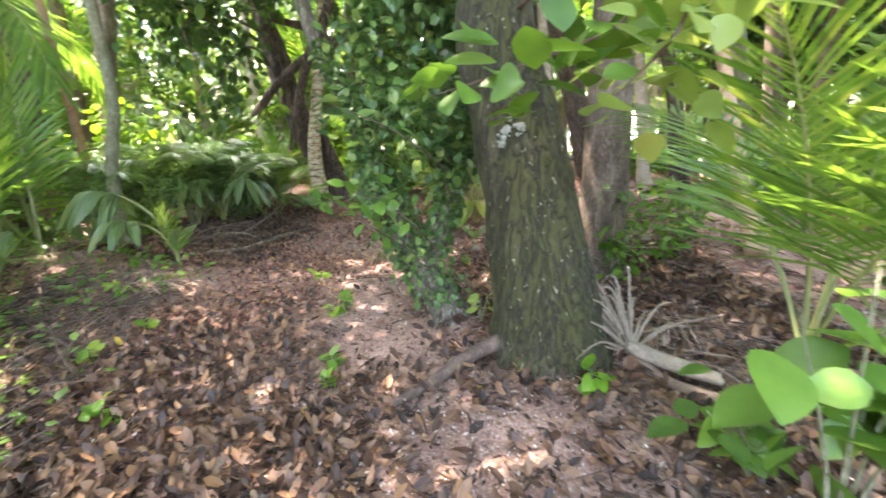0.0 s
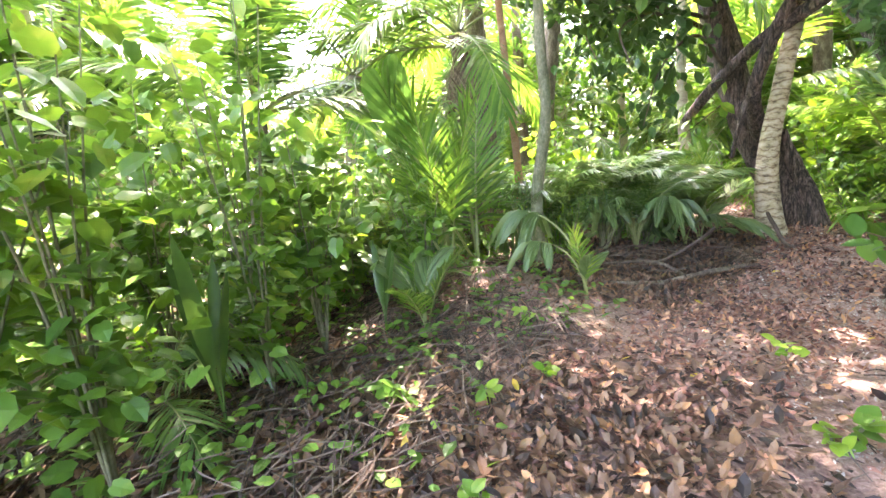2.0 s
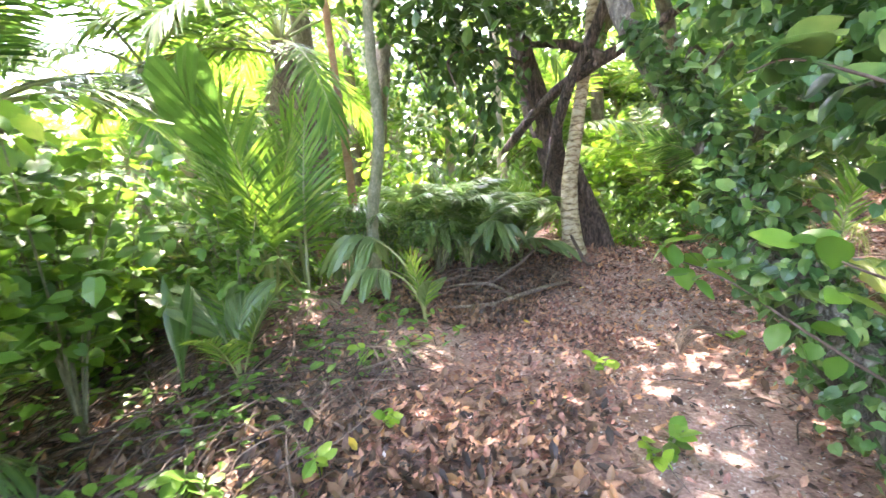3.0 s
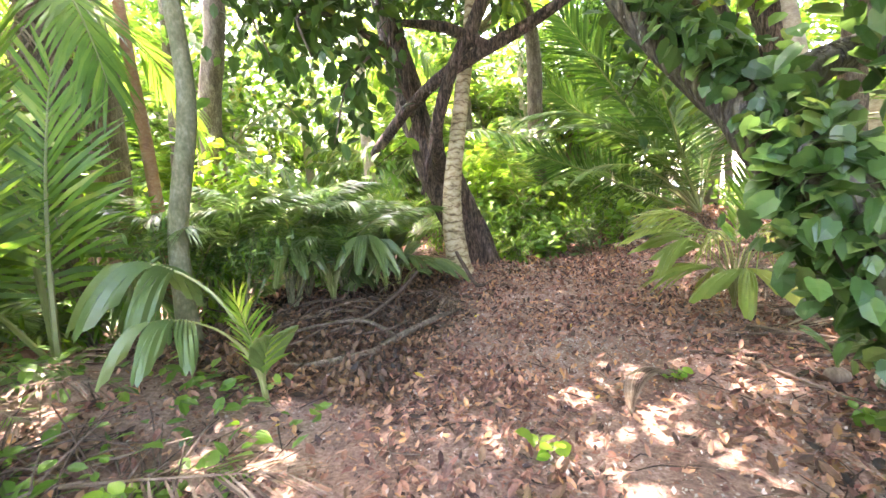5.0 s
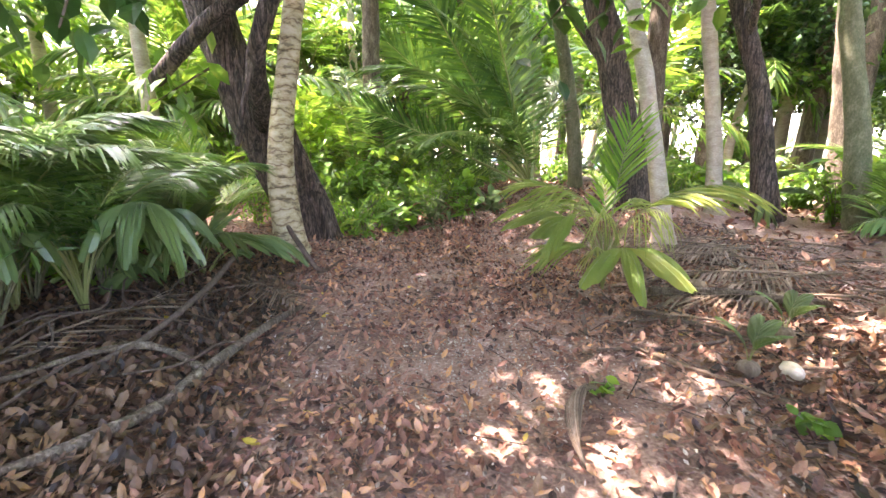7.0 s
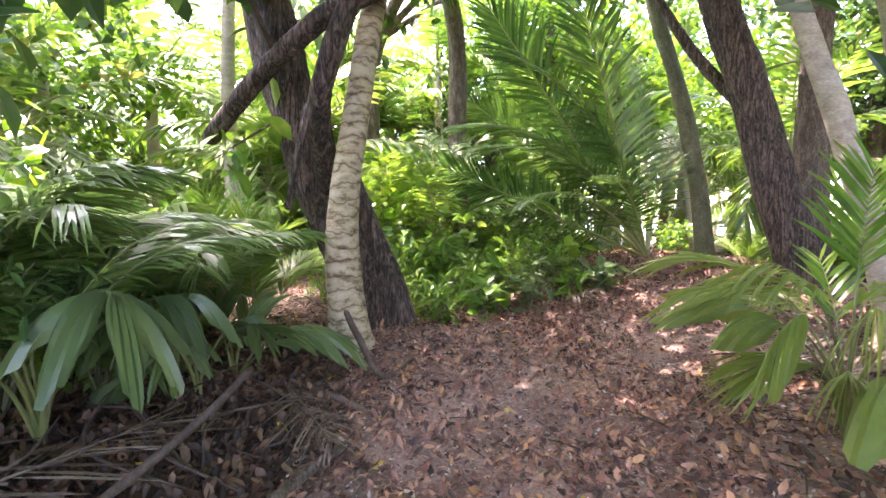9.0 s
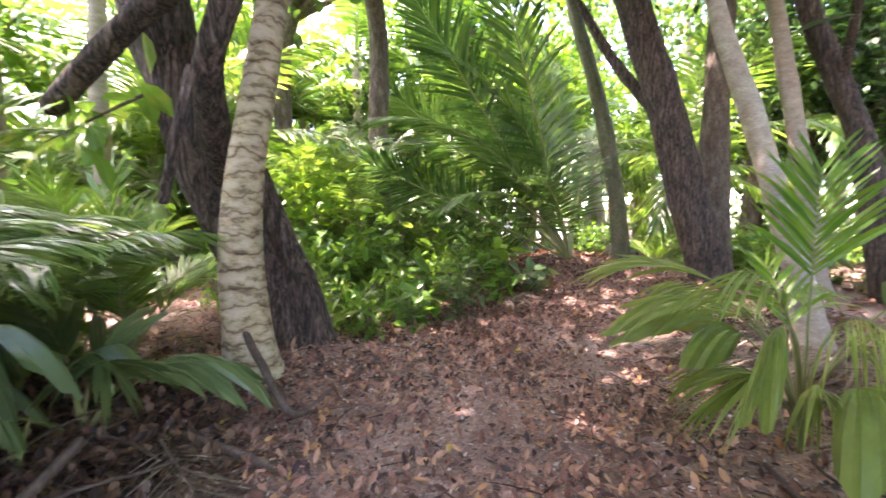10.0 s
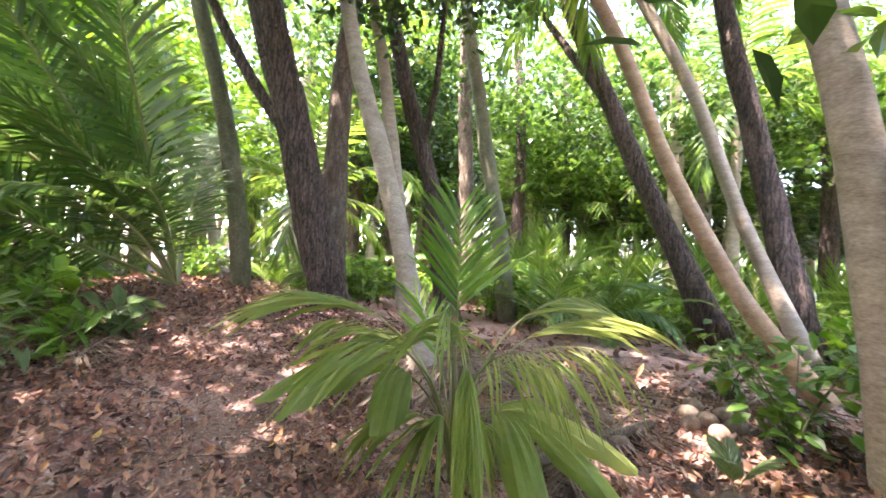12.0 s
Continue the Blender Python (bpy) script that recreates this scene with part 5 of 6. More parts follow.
# more low palms straight ahead
low = palm("forest_palm", "low coconut palm with fine feathery leaves", [(-10.0, 12.0, gz(-10.0, 12.0) - 0.1, 0.13), (-10.05, 12.1, 0.4, 0.1), (-10.0, 12.2, 0.8, 0.09)], M_PALEBARK, 12, 1.0, COCO[:5], seed=545, group="palms of the forest")
g = np.random.default_rng(548)
count = 0
while count < 14:
    a, r = math.radians(g.uniform(-32, 26)), g.uniform(7.0, 15)
    x, y = -1.5 - math.sin(a) * r, 5.5 + math.cos(a) * r
    if off_path(x, y) < 1.9 or np.min(np.hypot(FIXED[:, 0] - x, FIXED[:, 1] - y)) < 0.8 or math.hypot(x - 2.0, y - 13.0) < 2.0 or (-0.8 < x < 4.5 and y < 16.5):
        continue
    copy_thing(low if count % 4 else palms[0], pose(x, y, gz(x, y), g.uniform(-6, 6), g.uniform(-6, 6), g.uniform(0, 360)) @ Matrix.Scale(g.uniform(0.6, 1.0), 4))
    count += 1

# palms beyond the shrubs at the start
for x, y, k in ((-12.7, 2.4, 1), (-10.9, 1.3, 0), (-14.0, 3.6, 1), (-11.5, -0.4, 1)):
    copy_thing(palms[k], pose(x, y, gz(x, y), 3, -3, x * 40) @ Matrix.Scale(1.1, 4))
# palms before the open sky beyond the bank
for x, y, k, sc in ((-8.6, 17.0, 1, 1.2), (-10.8, 19.5, 2, 1.0), (-7.0, 19.0, 1, 1.3), (-12.8, 18.0, 1, 1.1), (-9.2, 13.5, 0, 1.2)):
    copy_thing(palms[k], pose(x, y, gz(x, y), 4, -4, x * 37) @ Matrix.Scale(sc, 4))
# tall palms far ahead
for i in range(16):
    a, r = math.radians(-30 + 3.4 * i + g.uniform(-1.5, 1.5)), g.uniform(13.5, 22)
    x, y = -1.5 - math.sin(a) * r, 5.5 + math.cos(a) * r
    copy_thing(palms[1 + i % 2], pose(x, y, gz(x, y), g.uniform(-6, 6), g.uniform(-6, 6), g.uniform(0, 360)) @ Matrix.Scale(g.uniform(0.9, 1.2), 4))

# broad-leaved trees that close the view
g = np.random.default_rng(560)
count = 0
while count < 74:
    a, r = math.radians(g.uniform(-150, 150)), g.uniform(10, 17) if count % 2 else g.uniform(18, 40)
    x, y = -1.5 - math.sin(a) * r, 5.5 + math.cos(a) * r
    yaw, first = math.degrees(a), math.degrees(math.atan2(-(x + 0.8), y - 1.2))
    if (14 < yaw < 40 and r < 20) or 66 < first < 77 or off_path(x, y) < 3 or (-30 < yaw < 26 and r < 16) or (-115 < yaw < -30 and r < 12.5):
        continue
    right = yaw < -20
    h = g.uniform(7, 10) if right else g.uniform(5, 9)
    z = gz(x, y)
    cr = [(x, y, z + h), (x + g.uniform(-2, 2), y + g.uniform(-2, 2), z + h * 0.72), (x + g.uniform(-2, 2), y + g.uniform(-2, 2), z + h * (0.55 if right else 0.42))]
    if not right:
        cr.append((x + g.uniform(-2, 2), y + g.uniform(-2, 2), z + h * 0.25))
    tree("forest_tree", "leafy tree in the forest behind", [(x, y, z - 0.1, 0.26), (x + 0.2, y, z + h * 0.5, 0.18), (x, y + 0.3, z + h, 0.12)], (M_BROWNBARK, M_DARKBARK, M_PALEBARK)[count % 3], [], cr, 2.2, 32 if right else 22, 26 if right else 20, (0.2 if r < 18 else 0.3) if right else (0.26 if r < 18 else 0.4), (M_TREELEAF, M_SHRUB, M_TREELEAF if right else M_FRESH)[count % 3], shape=DIAMOND, seed=570 + count, k=10, seg=10)
    count += 1

g = np.random.default_rng(565)
for i in range(38):
    a, r = math.radians(-128 + 3.6 * i + g.uniform(-1.5, 1.5)), g.uniform(15, 24)
    x, y = -1.5 - math.sin(a) * r, 5.5 + math.cos(a) * r
    z, h = gz(x, y), g.uniform(8, 11)
    cr = [(x + g.uniform(-2, 2), y + g.uniform(-2, 2), z + h * q) for q in (1.0, 0.85, 0.68, 0.5, 0.36)]
    tree("forest_tree", "leafy tree closing the view along the path", [(x, y, z - 0.1, 0.24), (x + 0.2, y, z + h * 0.5, 0.17), (x, y + 0.3, z + h, 0.1)], (M_BROWNBARK, M_PALEBARK)[i % 2], [], cr, 2.2, 40 if i < 17 else 28, 24, 0.24, (M_TREELEAF if i < 17 else M_SHRUB, M_TREELEAF, M_SHRUB if i < 17 else M_FRESH)[i % 3], shape=DIAMOND, seed=1500 + i, k=10, seg=10)

# unseen leaf roof added high over the path for shade, on tall side trees
g = np.random.default_rng(880)
# gaps cut in the added roof to let sun onto chosen places
SUN_GAPS = np.array([(-1.3, 5.85, -0.2, 0.3), (-0.9, 5.5, -0.2, 0.2), (0.9, 6.1, -0.1, 0.3), (-4.1, 4.6, 0, 0.25), (-1.6, 8.2, -0.2, 0.16), (-1.0, 7.7, -0.2, 0.14), (0.62, 7.9, 1.1, 0.55), (-5.2, 6.2, 1.2, 0.8), (-5.4, 3.2, 1.0, 0.8), (-6.2, 2.4, 1.3, 0.8), (3.1, 12.4, 0.2, 0.3), (-4.9, 4.5, 1.4, 0.4), (1.7, 1.9, 1.5, 0.7), (-3.5, 5.2, 0.8, 0.35), (-0.4, 4.1, 1.9, 0.55), (-0.2, 3.6, 0.8, 0.3), (-4.2, 7.6, 1.1, 0.65), (-4.6, 6.4, 1.2, 0.6)])
to_sun = np.array([math.sin(az) * math.cos(el), math.cos(az) * math.cos(el), math.sin(el)])
for k, (x, y, cx0, cx1, cy0, cy1) in enumerate([(3.6, -1.5, -3, 3.5, -5, 1), (-5.2, -2.2, -5.4, -3, -5, 2), (-7.6, 8.2, -6.3, -2.5, 2, 7.5), (1.9, 5.0, -2.5, 3.5, 1, 7), (-1.2, 15.5, -7.5, 0.5, 7.5, 12.8), (4.6, 12.5, 0.5, 5, 7, 13.5), (6.8, 2.2, 3.5, 9, 0, 7), (-3.4, 17.5, -4.0, 2.2, 12.8, 16.5), (-9.5, -0.8, -10, -6.3, -1, 7)]):
    area = (cx1 - cx0) * (cy1 - cy0)
    n = int(area * (95 if k == 2 else 80 if k == 7 else 105 if k == 3 else 92 if k in (4, 5) else 66))
    cl = np.column_stack([g.uniform(cx0, cx1, n // 12), g.uniform(cy0, cy1, n // 12), g.uniform(7.2, 9.2, n // 12)])
    pos = (cl[:, None, :] + g.normal(0, 1, (n // 12, 12, 3)) * (0.38, 0.38, 0.2)).reshape(-1, 3)
    keep = np.ones(len(pos), bool)
    for sx, sy, sz, sr in SUN_GAPS:
        d = pos - (sx, sy, sz)
        keep &= np.linalg.norm(d - np.outer(d @ to_sun, to_sun), axis=1) > sr
    pos = pos[keep]
    z = gz(x, y)
    mx, my = (cx0 + cx1) / 2, (cy0 + cy1) / 2
    base = thing("tall_tree", (x, y, z), "added tall tree whose unseen leaf roof shades the path", "tree", "tall trees over the path")
    inv = -np.array([x, y, z])
    v, f = tube([(x, y, z - 0.1, 0.3), (x, y + 0.1, z + 3, 0.22), (x * 0.9 + mx * 0.1, y * 0.9 + my * 0.1, 6, 0.18), (mx, my, 8.3, 0.08)], 24, 16, 0.12, k)
    part("trunk", mesh_np("trunk", v + inv, f, [M_BROWNBARK], smooth=True), base)
    for q in range(5):
        e = pos[g.integers(0, len(pos))]
        v, f = tube([(x * 0.9 + mx * 0.1, y * 0.9 + my * 0.1, 6, 0.1), ((x + e[0]) / 2, (y + e[1]) / 2, 7.2, 0.07), (*e, 0.02)], 10, 6, 0.1, q)
        part("limb", mesh_np("limb", v + inv, f, [M_BROWNBARK], smooth=True), base)
    v, f = leaves(pos, g.uniform(0.7, 1.3, len(pos)) * 0.33, DIAMOND, (-15, 25), 25, g=g)
    part("crown", mesh_np("crown", v + inv, f, [M_TREELEAF]), base)

# ---------------------------------------------------------------- fallen things
def stick(pts, name="fallen_branch", label="bare fallen branch lying on the litter", seed=1, mat=None, twigs=(), k=24):
    x, y = pts[0][:2]
    base = thing(name, (x, y, gz(x, y)), label, "branch")
    inv = -np.array([x, y, gz(x, y)])
    p = [(a, b, gz(a, b) + c, r) for a, b, c, r in pts]
    v, f = tube(p, k, 8, 0.15, seed, 8)
    part("stem", mesh_np("stem", v + inv, f, [mat or M_TWIG], smooth=True), base)
    for tw in twigs:
        v, f = tube([(a, b, gz(a, b) + c, r) for a, b, c, r in tw], 14, 6, 0.15, seed + 5, 8)
        part("side_branch", mesh_np("side_branch", v + inv, f, [mat or M_TWIG], smooth=True), base)
    return base


stick([(-2.45, 8.0, 0.05, 0.02), (-2.65, 7.5, 0.08, 0.03), (-2.93, 6.8, 0.06, 0.036), (-3.05, 6.4, 0.05, 0.035), (-3.35, 5.95, 0.05, 0.028), (-3.6, 5.85, 0.03, 0.02)], label="long forked brown branch on the litter", seed=1, mat=M_BROWNBARK, twigs=[[(-2.93, 6.8, 0.07, 0.028), (-3.1, 6.95, 0.1, 0.025), (-3.35, 7.05, 0.12, 0.024), (-3.6, 6.85, 0.1, 0.02), (-3.95, 6.4, 0.06, 0.014)]])
stick([(-2.95, 7.9, 0.55, 0.02), (-3.1, 7.6, 0.35, 0.022), (-3.35, 7.1, 0.15, 0.02), (-3.6, 6.7, 0.05, 0.012)], "leaning_stick", "grey dead stick leaning on the bank", 2)
stick([(-2.3, 8.36, 0.03, 0.02), (-2.6, 8.6, 0.04, 0.025), (-3.0, 8.84, 0.05, 0.02)], seed=3)
stick([(-0.36, 2.45, 0.02, 0.03), (-0.1, 2.6, 0.03, 0.045), (0.15, 2.78, 0.06, 0.055), (0.4, 2.85, 0.1, 0.06)], "tree_root", "dark root running out from the mossy trunk", 4, M_TWIG)
stick([(0.3, 7.9, 0.02, 0.015), (0.0, 7.3, 0.02, 0.02), (-0.2, 6.9, 0.02, 0.015)], seed=5)
stick([(0.15, 7.6, 0.03, 0.018), (0.7, 6.9, 0.03, 0.022), (1.2, 6.0, 0.03, 0.015)], seed=6)
stick([(-0.3, 6.6, 0.03, 0.012), (0.5, 6.5, 0.04, 0.018), (1.6, 6.7, 0.04, 0.012)], seed=7)
stick([(0.9, 7.6, 0.1, 0.04), (1.5, 7.3, 0.1, 0.05), (2.3, 6.9, 0.08, 0.04)], label="grey fallen branch beside the young palm", seed=8, mat=M_BROWNBARK)
stick([(-2.05, 9.2, 0.02, 0.015), (-2.3, 8.9, 0.05, 0.025), (-2.55, 9.2, 0.25, 0.03), (-2.9, 9.6, 0.7, 0.02)], "liana", "grey bent liana at the palm's foot", 9)
stick([(1.3, 2.9, 0.1, 0.02), (1.5, 2.6, 0.02, 0.04), (1.75, 2.4, 0.03, 0.05)], "palm_leaf_base", "grey dry palm leaf base with curled fibres", 10, M_DEADFROND)
stick([(1.0, 2.55, 0.02, 0.008), (0.8, 2.5, 0.03, 0.012), (0.5, 2.52, 0.02, 0.008)], seed=11)
stick([(1.35, 1.95, 0.02, 0.014), (1.15, 1.75, 0.03, 0.02), (1.3, 1.3, 0.02, 0.02)], seed=12)

# splayed fibres of the dry leaf base beside the mossy trunk
g = np.random.default_rng(690)
base = thing("dry_palm_leaf_foot", (1.36, 2.85, gz(1.36, 2.85)), "grey dead palm leaf with splayed dry strips", "palm leaf")
for i in range(34):
    a, l, up = math.radians(g.normal(140, 65)), g.uniform(0.2, 0.55), g.uniform(0.1, 0.65)
    dx, dy = math.cos(a) * l, math.sin(a) * l
    v, f = tube([(0.02, -0.03, 0.03, 0.009), (dx * 0.25, dy * 0.25, up * 0.5, 0.011), (dx * 0.7, dy * 0.7, up, 0.008), (dx * 1.15, dy * 1.15, up * g.uniform(0.7, 1.1), 0.002)], 10, 5)
    part("strip", mesh_np("strip", v, f, [M_FIBRE]), base)
for off, w in ((0.0, 0.055), (0.07, 0.035), (-0.06, 0.03)):
    v, f = tube([(-0.2, 0.22 + off, 0.3, w * 0.4), (-0.04, 0.02 + off, 0.1, w), (0.22, -0.22 + off, 0.06, w), (0.42, -0.4 + off * 0.5, 0.05, w * 0.8)], 14, 9, 0.2, 3, 8)
    part("stalk", mesh_np("stalk", v, f, [M_FIBRE], smooth=True), base)
shrub("yellow_leaved_plant", "small plant with yellowing leaves at the vine's foot", (0.3, 3.25), 0.3, 0.15, 3, 16, 0.1, M_LIME, OVAL, 692, (5, 25), 0.3)

g = np.random.default_rng(700)
for i in range(45):
    x, y = (g.uniform(0.3, 3.8), g.uniform(5.2, 9.5)) if i % 3 == 0 else (g.uniform(-4.7, -2.7), g.uniform(6.3, 9.4))
    a, l = g.uniform(0, math.pi), g.uniform(0.5, 1.3)
    dx, dy = math.cos(a) * l / 2, math.sin(a) * l / 2
    up = 0.02 if i % 3 == 0 else g.uniform(0.02, 0.35)
    stick([(x - dx, y - dy, 0.02, 0.006), (x + g.normal(0, 0.14), y + g.normal(0, 0.14), 0.03 + up / 2, 0.009), (x + dx * 0.6 + g.normal(0, 0.08), y + dy * 0.6 + g.normal(0, 0.08), 0.03 + up * 0.8, 0.008), (x + dx, y + dy, 0.02 + up, 0.004)], seed=710 + i, k=12)

# fallen dead palm leaves
g = np.random.default_rng(720)
for i, (x, y, a, s) in enumerate([(-3.1, 8.9, -60, 0.7), (-4.2, 6.6, 60, 0.9), (1.6, 6.4, 150, 0.8), (2.4, 7.6, 190, 0.9), (3.0, 8.2, 160, 0.9), (2.0, 8.8, 200, 0.7), (2.6, 3.6, 200, 0.9), (2.2, 2.9, 160, 0.8), (-3.9, 4.3, 10, 0.7), (0.9, 12.2, 230, 0.8), (-0.6, 11.6, 200, 0.8), (1.35, 2.95, -35, 0.5), (-3.3, 8.3, -100, 0.6), (-4.0, 8.4, -70, 0.8), (2.8, 7.0, 170, 1.0), (3.4, 7.6, 185, 1.0), (2.2, 7.2, 150, 0.9), (3.9, 8.6, 170, 1.1), (3.0, 9.4, 20, 0.9)]):
    base = thing("fallen_palm_leaf", (x, y, gz(x, y) + 0.03), "grey-brown dead palm leaf lying on the ground", "palm leaf", "fallen palm leaves")
    place(DEAD[2], base, a, s, 0, 0, name="dry_leaf")

g = np.random.default_rng(735)
for i in range(18):
    x, y = g.uniform(2.3, 5.2), g.uniform(5.2, 9.2)
    base = thing("fallen_palm_leaf", (x, y, gz(x, y) + 0.03), "grey-brown dead palm leaf lying on the ground", "palm leaf", "fallen palm leaves")
    place(DEAD[2], base, g.normal(150, 25), g.uniform(0.6, 1.1), 0, 0, name="dry_leaf")
for i in range(26):
    x, y, a, l = g.uniform(0.2, 4.6), g.uniform(5.4, 9.6), g.normal(2.5, 0.5), g.uniform(0.6, 1.6)
    dx, dy = math.cos(a) * l / 2, math.sin(a) * l / 2
    stick([(x - dx, y - dy, 0.02, 0.008), (x + g.normal(0, 0.1), y + g.normal(0, 0.1), 0.04, 0.013), (x + dx, y + dy, 0.03, 0.006)], "dead_stalk", "dry grey palm stalk lying on bare soil", 740 + i, M_DEADFROND, k=12)

# curled leaf sheath on the path
hs = Soup()
u = np.linspace(0, 1, 22)
for i in range(16):
    t = i / 15
    a = 2.4 * t
    c = np.column_stack([-0.98 + 0.5 * u ** 1.2 - 0.1 * np.sin(math.pi * u), 5.7 + 0.62 * u - 0.1 * t, 0.02 + 0.1 * np.sin(math.pi * u)])
    c[:, 0] += 0.09 * math.cos(a) * np.sin(math.pi * np.clip(u + 0.05, 0, 1))
    c[:, 2] += 0.09 * math.sin(a) * np.sin(math.pi * np.clip(u + 0.05, 0, 1)) + gz(-0.9, 5.9)
    v, f = tube(np.column_stack([c, np.full(22, 0.0035) if i else np.full(22, 0.012)]), 22, 5)
    hs.add(v, f)
sheath = part("curled_palm_sheath", hs.mesh("curled_palm_sheath", [M_DEADFROND], True))
tagged(sheath, "curled grey fibrous palm sheath on the path", "palm sheath")


def nut(at, r, mat, label, sprout=False, seed=1):
    g = np.random.default_rng(seed)
    bm = bmesh.new()
    bmesh.ops.create_icosphere(bm, subdivisions=3, radius=r)
    for v in bm.verts:
        c = v.co
        n = noise.noise(c * 9 + Vector((seed, 0, 0)))
        v.co = Vector((c.x * 1.18, c.y * 0.95, c.z * 0.92)) * (1 + 0.07 * n)
        if c.x > 0:
            v.co.x *= 1.06
    me = bpy.data.meshes.new("nut")
    bm.to_mesh(me)
    bm.free()
    for p in me.polygons:
        p.use_smooth = True
    me.materials.append(mat)
    base = thing("coconut", (*at, gz(*at)), label, "coconut", "coconuts on the ground")
    part("husk", me, base, m=pose(0, 0, r * 0.8, 0, 0, g.uniform(0, 360)))
    if sprout:
        for a in (20, 150, 260):
            place(LOBED[3], base, a, 0.3, r, 0, name="sprout")


nut((0.47, 6.1), 0.068, M_HUSK, "brown sprouting coconut on the litter", True, 1)
nut((0.7, 6.0), 0.066, M_PALENUT, "pale bleached coconut on the litter", False, 2)
nut((1.2, 6.45), 0.075, M_HUSK, "brown coconut with a leafy sprout", True, 3)
nut((1.62, 2.0), 0.11, M_HUSK, "old brown coconut among dead stalks", False, 4)
for i, (x, y) in enumerate([(2.55, 6.6), (2.75, 6.45), (2.9, 6.6), (3.05, 6.3), (2.7, 6.25), (3.2, 6.55), (2.4, 6.4), (3.3, 6.2), (2.1, 7.0), (1.7, 7.1), (1.5, 7.6)]):
    nut((x, y), 0.08, M_HUSK, "old grey coconut lying on bare soil", False, 10 + i)

# ---------------------------------------------------------------- litter and twigs: nobody could count them
g = np.random.default_rng(800)


def litter(name, label, n, mat, keep, lo, hi, shape, x0, x1, y0, y1):
    x, y = g.uniform(x0, x1, n), g.uniform(y0, y1, n)
    ok = g.uniform(0, 1, n) < keep(x, y)
    x, y = x[ok], y[ok]
    pos = np.column_stack([x, y, ground_z(x, y) + g.uniform(0.0, 0.03, len(x))])
    v, f = leaves(pos, g.uniform(lo, hi, len(x)), shape, (6, 27), 30, g=g)
    ob = part(name, mesh_np(name, v, f, [mat]))
    tagged(ob, label, "leaf litter", kind="stuff")


def patchy(x, y):
    bare = 0.8 * bell(x, y, -1.05, 6.9, 0.75) + 0.85 * bell(x, y, 0.1, 2.0, 0.7) + 1.1 * bell(x, y, -0.85, 4.5, 0.75) + 1.1 * bell(x, y, -0.5, 3.5, 0.65) + 0.6 * bell(x, y, -0.9, 5.4, 0.5) + 0.7 * bell(x, y, 0.5, 9.9, 0.7) + 0.55 * bell(x, y, 3.2, 7.6, 1.3)
    return np.clip(1 - bare, 0.06, 1) * (0.65 + 0.35 * np.sin(x * 2.1 + np.sin(y * 1.7)) * np.sin(y * 2.3))


# reddish leaves thinned towards the bank, where its shade is put into colour
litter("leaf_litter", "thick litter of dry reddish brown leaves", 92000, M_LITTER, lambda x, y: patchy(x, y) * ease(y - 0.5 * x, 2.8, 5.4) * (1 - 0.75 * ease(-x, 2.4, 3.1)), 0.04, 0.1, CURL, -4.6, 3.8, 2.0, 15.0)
litter("leaf_litter", "thick litter of dark brown leaves", 62000, M_BROWNLITTER, lambda x, y: np.maximum(patchy(x, y), 0.85 * ease(-x, 0.1, 0.7) * (1 - ease(y + 0.6 * x, 1.8, 2.6))) * (1 - ease(y - 0.5 * x, 3.0, 6.4)), 0.05, 0.14, CURL, -4.6, 3.4, 0.2, 6.5)
# dark leaf colour painted here as the shade of the bank's hollow
litter("leaf_litter", "brown litter, darkened in place of shade, in the hollow of the bank", 32000, M_BROWNLITTER, lambda x, y: ease(-x, 2.4, 3.1), 0.05, 0.12, CURL, -5.2, -2.4, 5.5, 10.2)
# grey scraps thinned there as well, to keep the painted shade dark
litter("leaf_scraps", "fine grit of grey and brown leaf scraps", 52000, M_GREYLITTER, lambda x, y: (0.35 + 0.5 * patchy(x, y)) * (0.3 + 0.7 * ease(y + x, 2.2, 5.0)) * (1 - 0.7 * ease(-x, 2.4, 3.1)), 0.012, 0.045, SCRAP, -4.2, 4.4, 0.3, 12.5)
litter("leaf_scraps", "fine reddish scraps of broken leaves", 70000, M_LITTER, lambda x, y: (0.1 + 0.9 * patchy(x, y)) * ease(y, 2.5, 5), 0.015, 0.05, SCRAP, -4.4, 4.4, 2.0, 12.5)
litter("leaf_scraps", "fine brown scraps of broken leaves", 30000, M_BROWNLITTER, lambda x, y: (0.5 + 0.5 * patchy(x, y)) * (1 - ease(y, 3, 5.5)), 0.015, 0.05, SCRAP, -4.4, 4.4, 0.2, 6.0)
litter("coral_grit", "pale grey coral grit on the trodden patches", 60000, M_STONE, lambda x, y: bell(x, y, -1.0, 6.9, 0.7) + bell(x, y, 0.1, 2.0, 0.65) + 0.7 * bell(x, y, -0.85, 4.4, 0.5) + 0.6 * bell(x, y, 0.6, 9.9, 0.7) + 0.6 * bell(x, y, 3.2, 7.6, 1.1), 0.01, 0.03, SCRAP, -2.4, 4.0, 0.3, 11.0)
litter("leaf_litter", "sparse litter under the undergrowth", 24000, M_LITTER, lambda x, y: np.where((np.abs(x + 0.6) > 4.0) | (y > 12) | (y < 0.3), 0.9, 0.0), 0.08, 0.2, CURL, -12, 12, -8, 20)
litter("leaf_litter", "brown leaf litter on the path behind", 40000, M_BROWNLITTER, lambda x, y: 0.9 + 0 * x, 0.06, 0.14, CURL, -5, 5, -6.5, 0.4)
litter("fresh_fallen_leaves", "scattered yellow fallen leaves", 160, M_YELLOW, patchy, 0.06, 0.12, CURL, -4.0, 3.0, 0.6, 11)

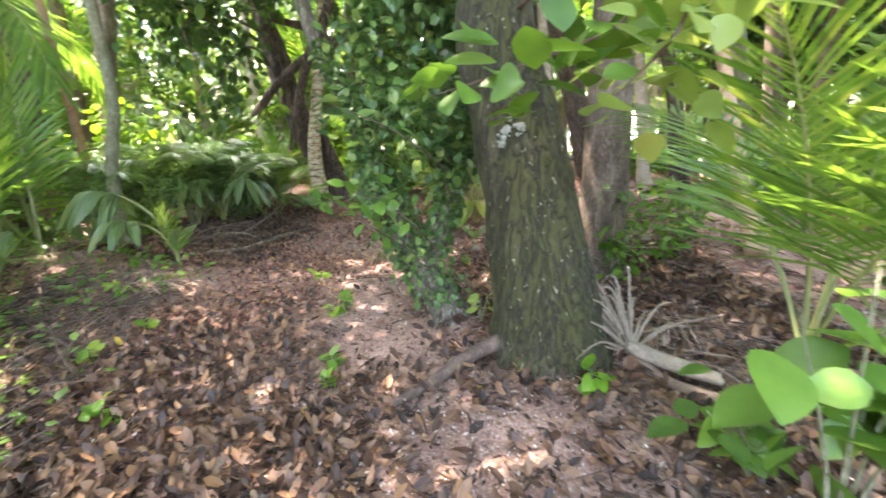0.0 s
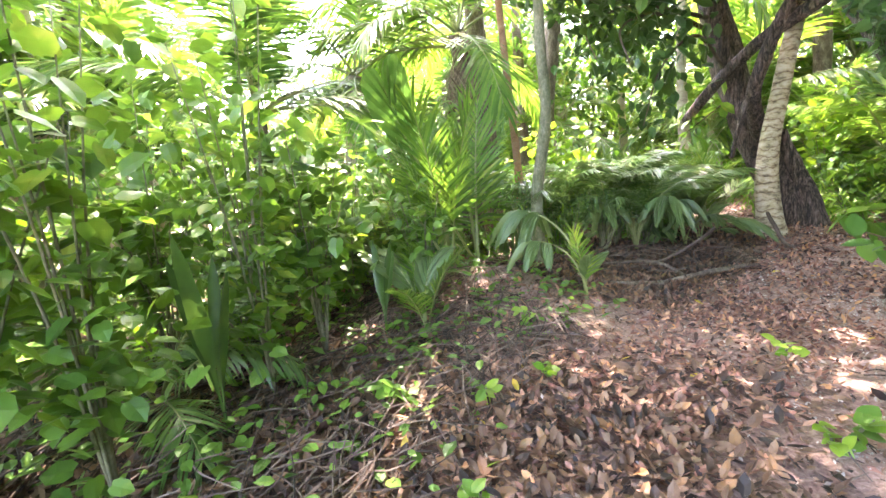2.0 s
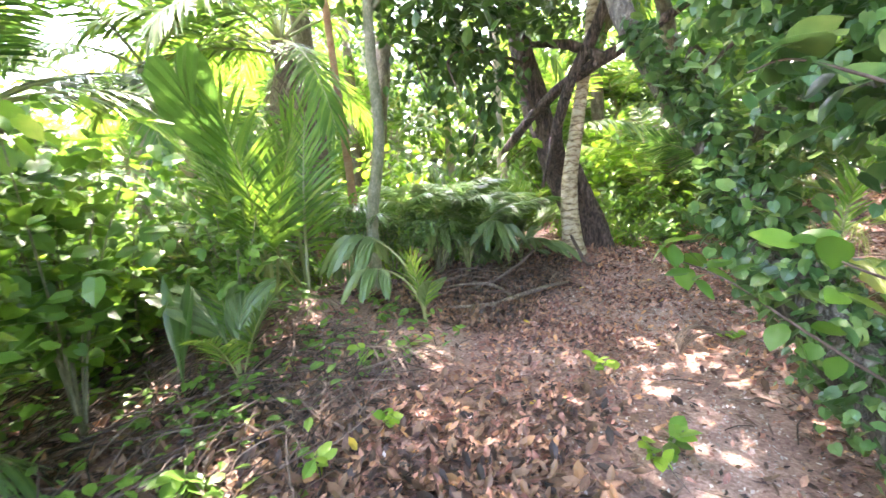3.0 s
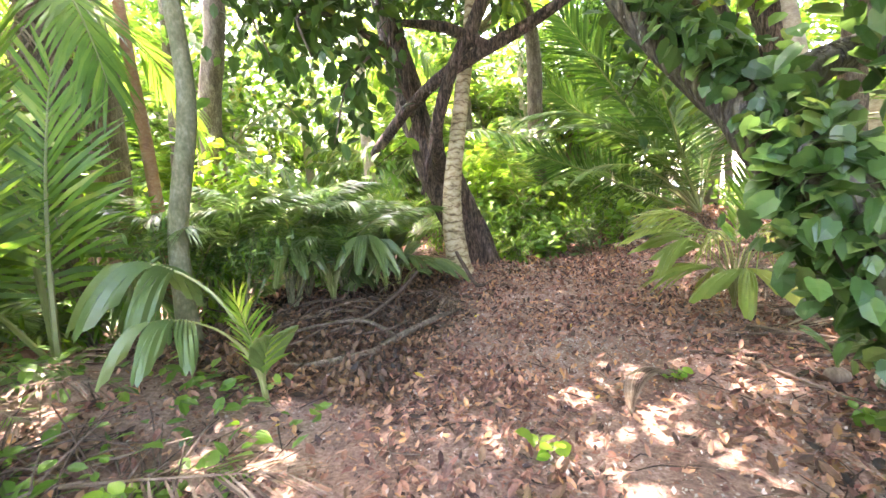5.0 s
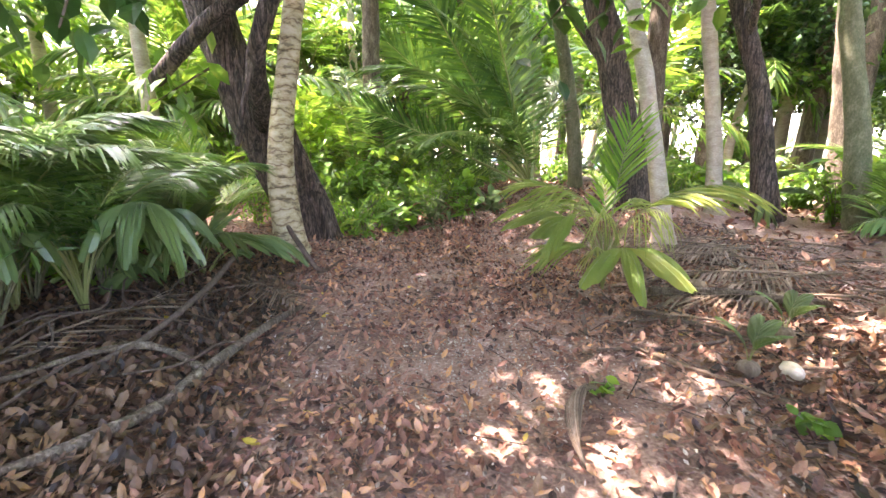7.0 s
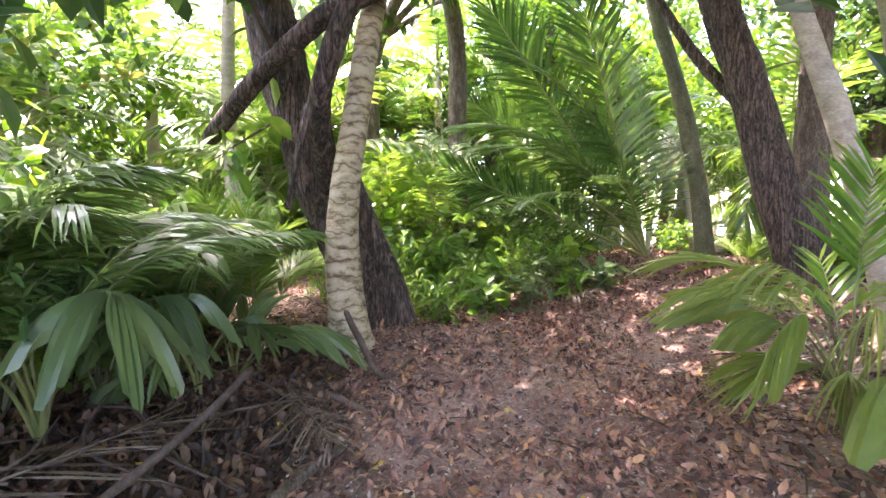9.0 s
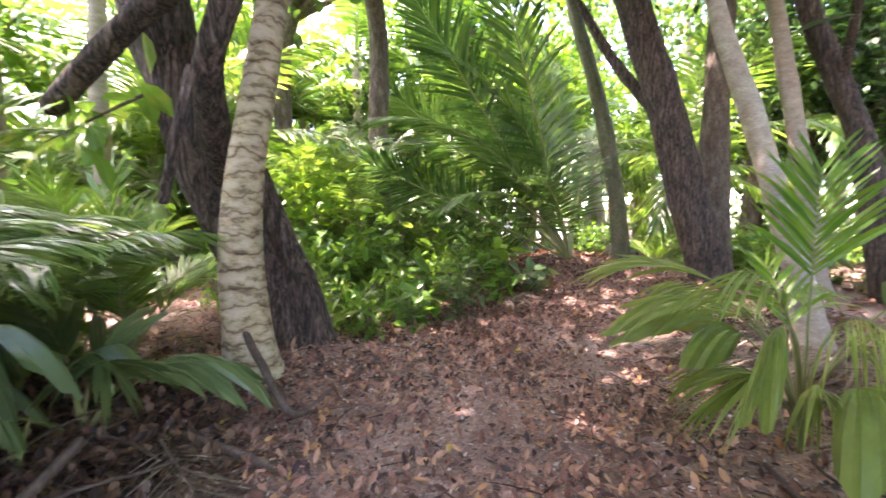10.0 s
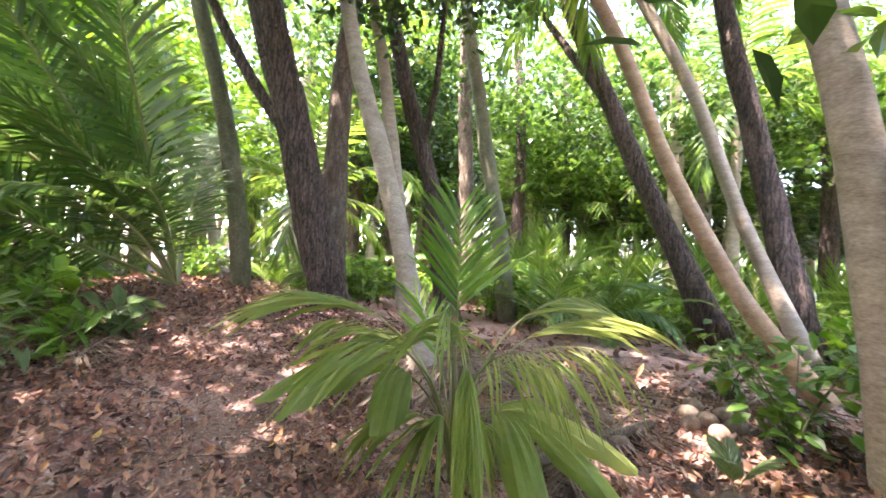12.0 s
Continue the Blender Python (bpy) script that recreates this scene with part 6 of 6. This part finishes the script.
s = Soup()
for i in range(1700):
    x, y = g.uniform(-4.6, 4.2), g.uniform(0.8, 12)
    if g.uniform() > (0.3 if off_path(x, y) < 1.0 else 1):
        continue
    a, l = g.uniform(0, math.pi), g.uniform(0.1, 0.45) if x < 0.2 else g.uniform(0.15, 0.85)
    dx, dy = math.cos(a) * l / 2, math.sin(a) * l / 2
    v, f = tube([(x - dx, y - dy, gz(x - dx, y - dy) + 0.012, 0.004), (x + g.normal(0, 0.02), y + g.normal(0, 0.02), gz(x, y) + 0.03, 0.005), (x + dx, y + dy, gz(x + dx, y + dy) + 0.012, 0.003)], 5, 4)
    s.add(v, f)
for i in range(1500):
    x, y = g.uniform(-6.0, -2.4), g.uniform(-0.2, 4.6)
    if off_path(x, y) < 1.7:
        continue
    a, l, up = g.uniform(0, math.pi), g.uniform(0.2, 0.8), g.uniform(0, 0.22)
    dx, dy = math.cos(a) * l / 2, math.sin(a) * l / 2
    v, f = tube([(x - dx, y - dy, gz(x - dx, y - dy) + 0.012, 0.006), (x + g.normal(0, 0.05), y + g.normal(0, 0.05), gz(x, y) + 0.03 + up / 2, 0.006), (x + dx, y + dy, gz(x + dx, y + dy) + 0.012 + up, 0.003)], 6, 4)
    s.add(v, f)
tagged(part("twigs", s.mesh("twigs", [M_TWIG])), "thin grey dead twigs scattered on the soil", "twigs", kind="stuff")

# low green cover at the foot of the bank
g = np.random.default_rng(820)
n = 4200
x, y = g.uniform(-9, -2.2, n), g.uniform(-0.5, 5.5, n)
ok = (off_path(x, y) > 1.5 + 0.5 * np.sin(y * 2.1)) & (g.uniform(0, 1, n) < ease(off_path(x, y), 1.1, 2.6))
x, y = x[ok], y[ok]
v, f = leaves(np.column_stack([x, y, ground_z(x, y) + g.uniform(0.02, 0.22, len(x))]), g.uniform(0.06, 0.14, len(x)), OVAL, (0, 20), 20, g=g)
tagged(part("ground_cover", mesh_np("ground_cover", v, f, [M_SHRUB])), "low green leafy ground cover", "ground cover", kind="stuff")
